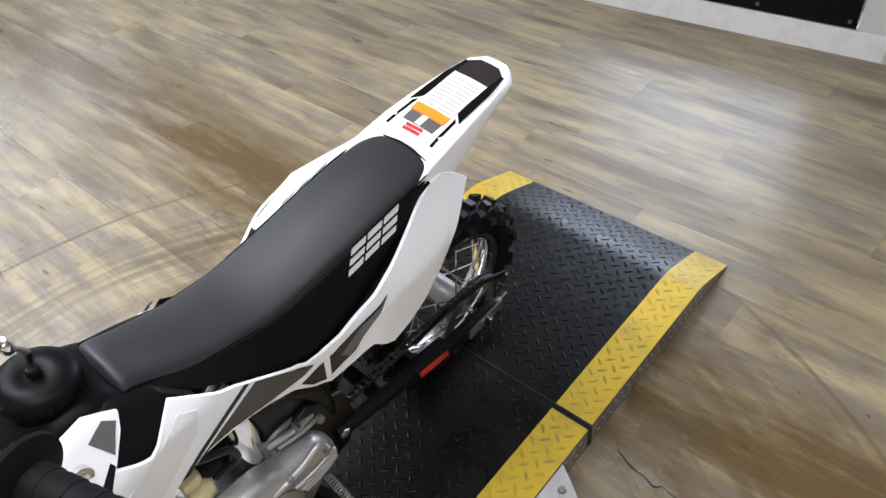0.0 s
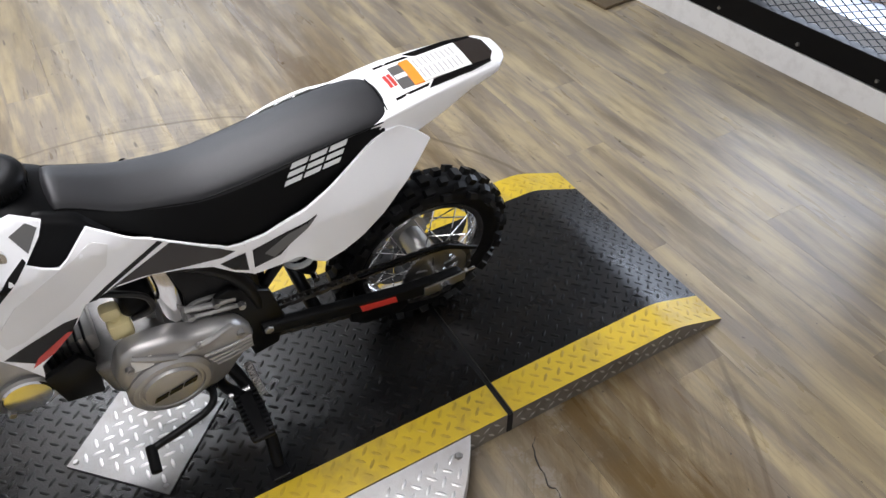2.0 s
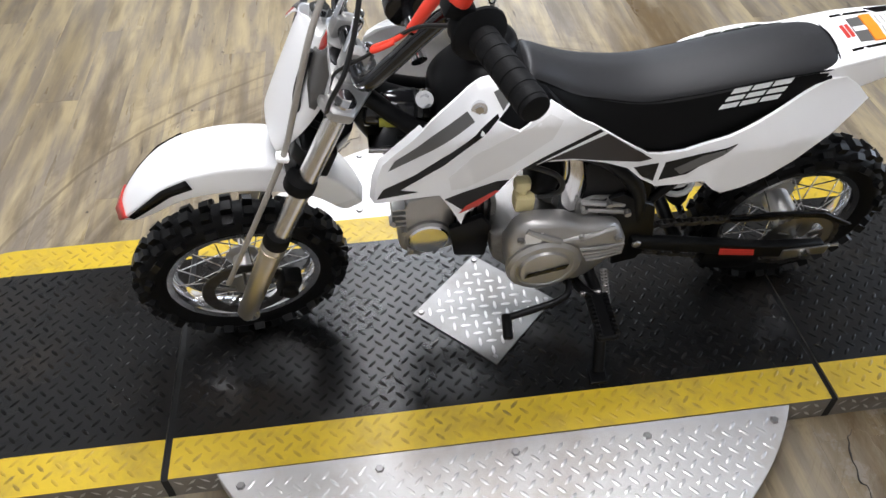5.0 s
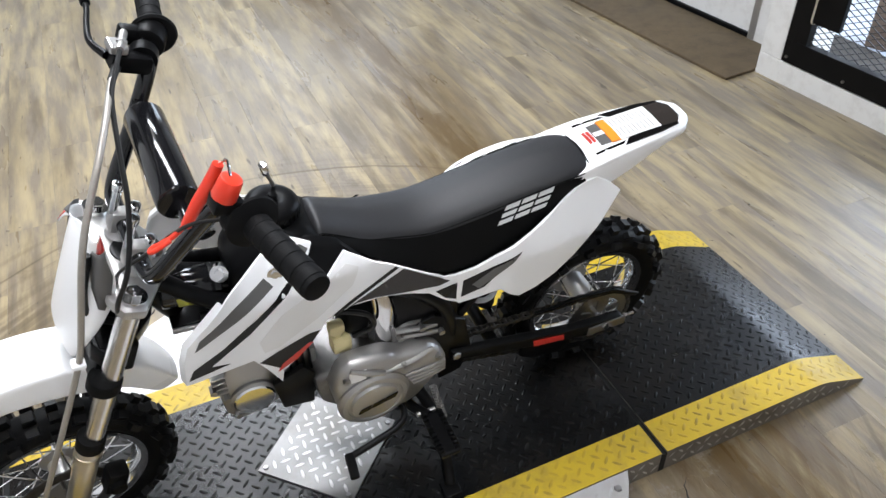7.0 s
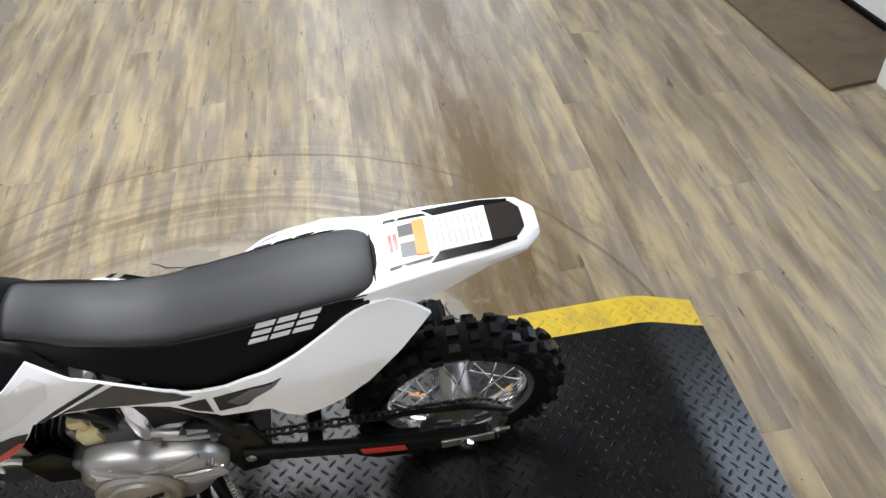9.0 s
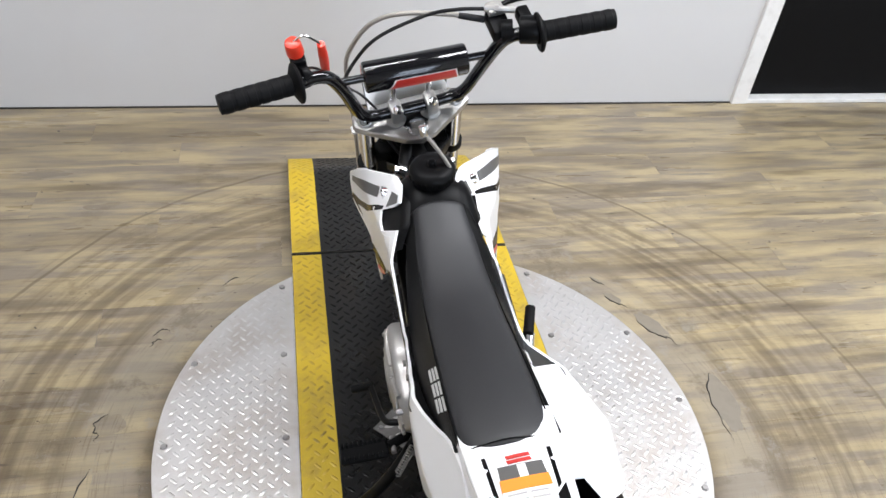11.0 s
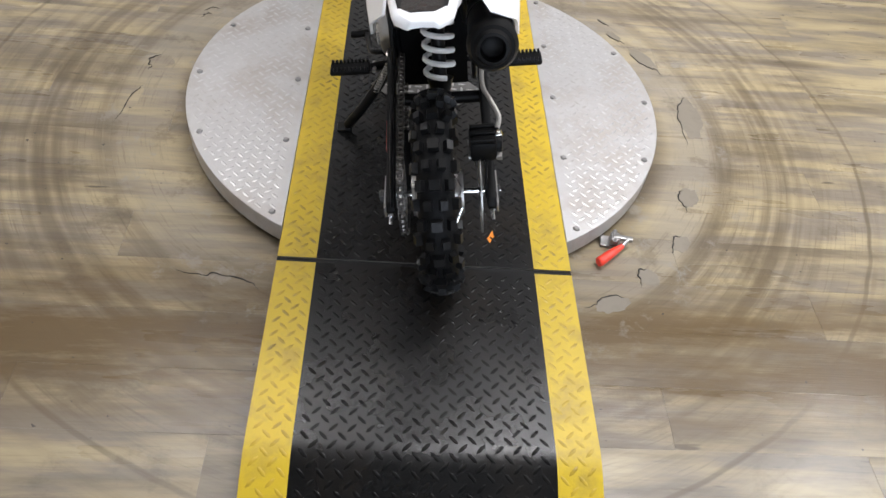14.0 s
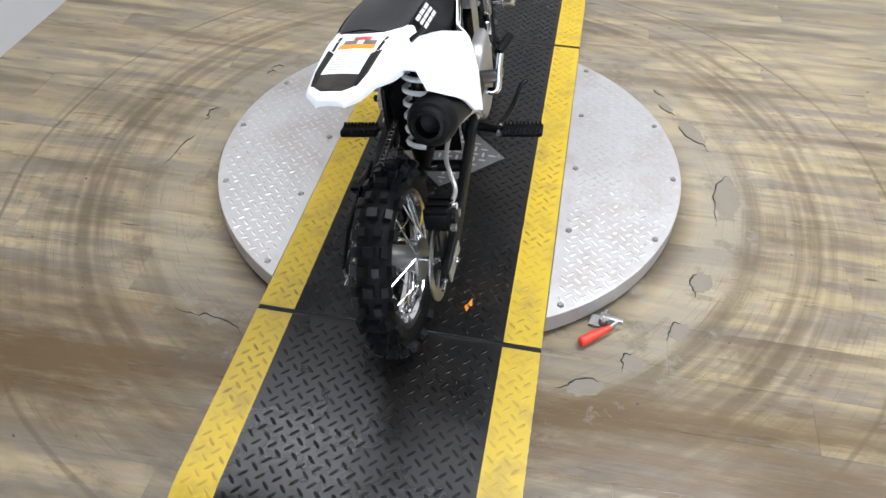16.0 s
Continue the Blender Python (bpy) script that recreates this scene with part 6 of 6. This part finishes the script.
# throttle, brake lever and cables on the right
throttle = steer("throttle_housing", rod((0.172, -0.036, 0.174), (0.204, -0.050, 0.178), 0.023, seg=22, bevel=0.004, bm=box(0.176, 0.198, -0.040, 0.000, 0.166, 0.192, 0.006)), BLACKP, bars, "black throttle housing")
steer("cable_adjuster", rod((0.176, -0.004, 0.186), (0.128, 0.014, 0.186), 0.0058, seg=10, bm=rod((0.150, 0.005, 0.186), (0.144, 0.008, 0.186), 0.0078, seg=6)), ALU, throttle, "bright cable adjuster")
lever_mount = steer("brake_master", box(0.130, 0.164, -0.034, 0.020, 0.150, 0.176, 0.006, bm=rod((0.146, -0.024, 0.166), (0.164, -0.030, 0.168), 0.019, seg=18)), BLACKP, bars, "black brake master cylinder")
steer("reservoir_cap", box(0.132, 0.160, 0.000, 0.024, 0.176, 0.188, 0.003), ALU, lever_mount, "silver reservoir cap", smooth=False)
steer("brake_lever", tube([(0.148, 0.022, 0.166), (0.18, 0.034, 0.166), (0.215, 0.030, 0.170), (0.25, 0.022, 0.175), (0.268, 0.020, 0.177)], [0.006, 0.0048, 0.0042, 0.0042, 0.0045], 10, bm=rod((0.264, 0.020, 0.177), (0.275, 0.020, 0.178), 0.007, seg=12, bevel=0.002)), FRAME, lever_mount, "black brake lever")
steer("throttle_cable", tube([(0.130, 0.013, 0.186), (0.09, 0.028, 0.182), (0.04, 0.045, 0.168), (-0.04, 0.052, 0.138), (-0.085, 0.050, 0.10), (-0.118, 0.050, 0.035), (-0.112, 0.050, -0.03), (-0.06, 0.02, -0.12)], 0.0033, 8), CABLE, throttle, "black throttle cable")
steer("front_brake_hose", tube([(0.130, 0.014, 0.160), (0.08, 0.035, 0.166), (0.0, 0.062, 0.166), (-0.05, 0.080, 0.140), (-0.085, 0.094, 0.080), (-0.100, 0.096, 0.03), (-0.102, 0.086, -0.06), (-0.102, 0.079, -0.13), (-0.103, 0.080, -0.21), (-0.104, 0.085, -0.34), (-0.092, 0.085, -0.47)], 0.0042, 10), HOSE, label="grey braided brake hose")
steer("hose_boot", rod((0.130, 0.014, 0.160), (0.09, 0.031, 0.165), 0.0062, 0.0052, seg=10), CABLE, label="black rubber hose boot")
steer("hose_clip", box(-0.110, -0.093, 0.070, 0.088, -0.149, -0.140, 0.003), WHITE, label="white hose clip", smooth=False)
steer("front_caliper", box(-0.076, -0.040, -0.052, -0.016, -0.540, -0.485, 0.008, bm=rod((-0.058, -0.034, -0.512), (-0.086, -0.034, -0.512), 0.014, seg=16, bevel=0.002)), SATIN, label="black front brake caliper")
steer("front_wiring", tube([(-0.05, 0.075, 0.0), (-0.06, 0.07, -0.08), (-0.045, 0.03, -0.13), (-0.02, -0.02, -0.16)], 0.006, 8), CABLE, label="black wiring bundle")
steer("fork_guard", box(-0.076, 0.076, 0.006, 0.046, -0.235, -0.150, 0.008), BLACKP, label="black plate between the fork tubes")
steer("fork_bumper", box(-0.082, -0.050, -0.006, 0.010, -0.20, -0.145, 0.004), BLACKP, label="black bracket", smooth=False)

# number plate, wrapped round the fork, its upper corners drawn up into horns
PZ = (-0.185, -0.13, -0.063, -0.015, 0.03, 0.09)


def plate_point(f, z, out=0.0):
    """Point of the plate at f across (-1 to 1) and z up, before the top edge is cut."""
    half, ahead, back = interp(z, PZ, (0.056, 0.070, 0.077, 0.079, 0.079, 0.076)), interp(z, PZ, (0.079, 0.080, 0.077, 0.073, 0.069, 0.068)), interp(z, PZ, (0.068, 0.050, 0.038, 0.043, 0.060, 0.076))
    top = 0.012 + (0.055 * abs(f) ** 2 if f < 0 else -0.070 * f)
    if z > -0.015:
        z = -0.015 + (z + 0.015) * (top + 0.015) / 0.105
    c = max(0.0, math.cos(f * math.pi / 2)) ** 0.8
    return ((half + out) * math.sin(f * math.pi / 2), back + (ahead + out - back) * c, z)


def plate_shell():
    own = bmesh.new()
    vs = [[own.verts.new(plate_point(k / 6, z)) for k in range(-6, 7)] for z in PZ]
    for a, b in zip(vs, vs[1:]):
        for j in range(len(a) - 1):
            own.faces.new((a[j], a[j + 1], b[j + 1], b[j]))
    return own


plate = steer("number_plate", plate_shell(), WHITE, label="white plastic front number plate", angle=60)
mod = plate.modifiers.new("thick", "SOLIDIFY")
mod.thickness, mod.offset = 0.003, 0
mod = plate.modifiers.new("round", "SUBSURF")
mod.levels = mod.render_levels = 2


def plate_patch(side, rows_):
    own = bmesh.new()
    vs = [[own.verts.new(plate_point(side * (a + (b - a) * q / 4), z, 0.0022)) for q in range(5)] for z, a, b in rows_]
    for a, b in zip(vs, vs[1:]):
        for j in range(4):
            own.faces.new((a[j], a[j + 1], b[j + 1], b[j]))
    return own


for s in (-1, 1):
    for nm, mat, rows_ in (("plate_graphic", GREY, ((-0.075, 0.78, 0.90), (-0.045, 0.56, 0.93), (-0.01, 0.42, 0.93), (0.03, 0.40, 0.93), (0.05, 0.46, 0.93))), ("plate_red_graphic", REDDECAL, ((0.052, 0.60, 0.94), (0.07, 0.64, 0.94), (0.083, 0.72, 0.92)))):
        o = steer(nm, plate_patch(s, rows_), mat, plate, "dark grey graphic" if mat is GREY else "red graphic")
        mod = o.modifiers.new("thick", "SOLIDIFY")
        mod.thickness = 0.001

# front fender
FEND = ((-0.115, -0.290, 0.036), (-0.075, -0.248, 0.043), (-0.03, -0.218, 0.048), (0.03, -0.204, 0.051), (0.085, -0.205, 0.052), (0.142, -0.221, 0.052), (0.186, -0.246, 0.051), (0.217, -0.279, 0.048), (0.238, -0.325, 0.043), (0.250, -0.362, 0.034), (0.256, -0.384, 0.022))


def fender_ring(k, lift=0.0, spread=0.0):
    """Flat-topped section with a crease along each side and upright flanks."""
    y, z, half = FEND[k]
    z, half = z - 0.018, half * 0.90
    a, b = FEND[max(k - 1, 0)], FEND[min(k + 1, len(FEND) - 1)]
    t = Vector((0, b[0] - a[0], b[1] - a[1])).normalized()
    nrm = Vector((0, -t.z, t.y))
    c = Vector((0, y, z))
    drop = (0.04, 0.05, 0.055, 0.060, 0.060, 0.056, 0.050, 0.044, 0.034, 0.024, 0.014)[k]
    return [c + Vector((x * (half + spread), 0, 0)) + nrm * (h * drop + g * 0.004 + lift * (abs(x) < 1)) for x, h, g in ((-1.04, -1.0, 0), (-1.03, -0.55, 0), (-1.0, -0.14, 0), (-0.94, -0.07, 0), (-0.5, 0, 0.2), (0, 0, 1), (0.5, 0, 0.2), (0.94, -0.07, 0), (1.0, -0.14, 0), (1.03, -0.55, 0), (1.04, -1.0, 0))]


def sheet(rows_):
    own = bmesh.new()
    vs = [[own.verts.new(p) for p in r] for r in rows_]
    for a, b in zip(vs, vs[1:]):
        for j in range(len(a) - 1):
            own.faces.new((a[j], a[j + 1], b[j + 1], b[j]))
    return own


fender = steer("front_fender", sheet([fender_ring(k) for k in range(len(FEND))]), WHITE, label="white plastic front fender with a red and black tip", angle=60)
mod = fender.modifiers.new("thick", "SOLIDIFY")
mod.thickness, mod.offset = 0.0035, -1
mod = fender.modifiers.new("round", "SUBSURF")
mod.levels = mod.render_levels = 2
for nm, mat, ks, cols, lab in (("tip_band", REDDECAL, (9, 10), range(2, 9), "red tip band"), ("side_graphic", DARK, (6, 7, 8, 9), range(1, 3), "black side graphic"), ("side_graphic", DARK, (6, 7, 8, 9), range(8, 10), "black side graphic")):
    o = steer(nm, sheet([[fender_ring(k, 0.0022, 0.0022)[c] for c in cols] for k in ks]), mat, fender, lab)
    mod = o.modifiers.new("thick", "SOLIDIFY")
    mod.thickness = 0.001


# ---- floor planks, the last and most numerous pieces ----
floor = tagged(part("floor", box(LEFT - 0.1, RIGHT + 0.1, -2.62, BACK + 0.1, -0.05, -0.0042), SUBFLOOR, smooth=False), "vinyl plank floor in grey-brown and tan, scuffed in rings", "floor", kind="structure")
PW, PL = 0.134, 1.22


def plank_mesh(length):
    bm = box(0.00012, length - 0.00012, 0.0001, PW - 0.0001, -0.004, 0.0, 0.00022, segments=1)
    me = bpy.data.meshes.new("plank")
    bm.to_mesh(me)
    bm.free()
    me.materials.append(PLANK)
    return me


made = {}
rnd = random.Random(7)
row, y = 0, -2.45
while y < BACK + 0.02:
    x = LEFT - 0.02 - (row * 0.37 + rnd.uniform(0, 0.12)) % PL
    while x < RIGHT:
        x0, x1 = max(x, LEFT - 0.02), min(x + PL, RIGHT + 0.02)
        size = round(x1 - x0, 3)
        if size > 0.01:
            if size not in made:
                made[size] = plank_mesh(size)
            o = new("plank", made[size])
            o.location = (x0, y, 0)
            o.parent = floor
        x += PL
    row, y = row + 1, y + PW
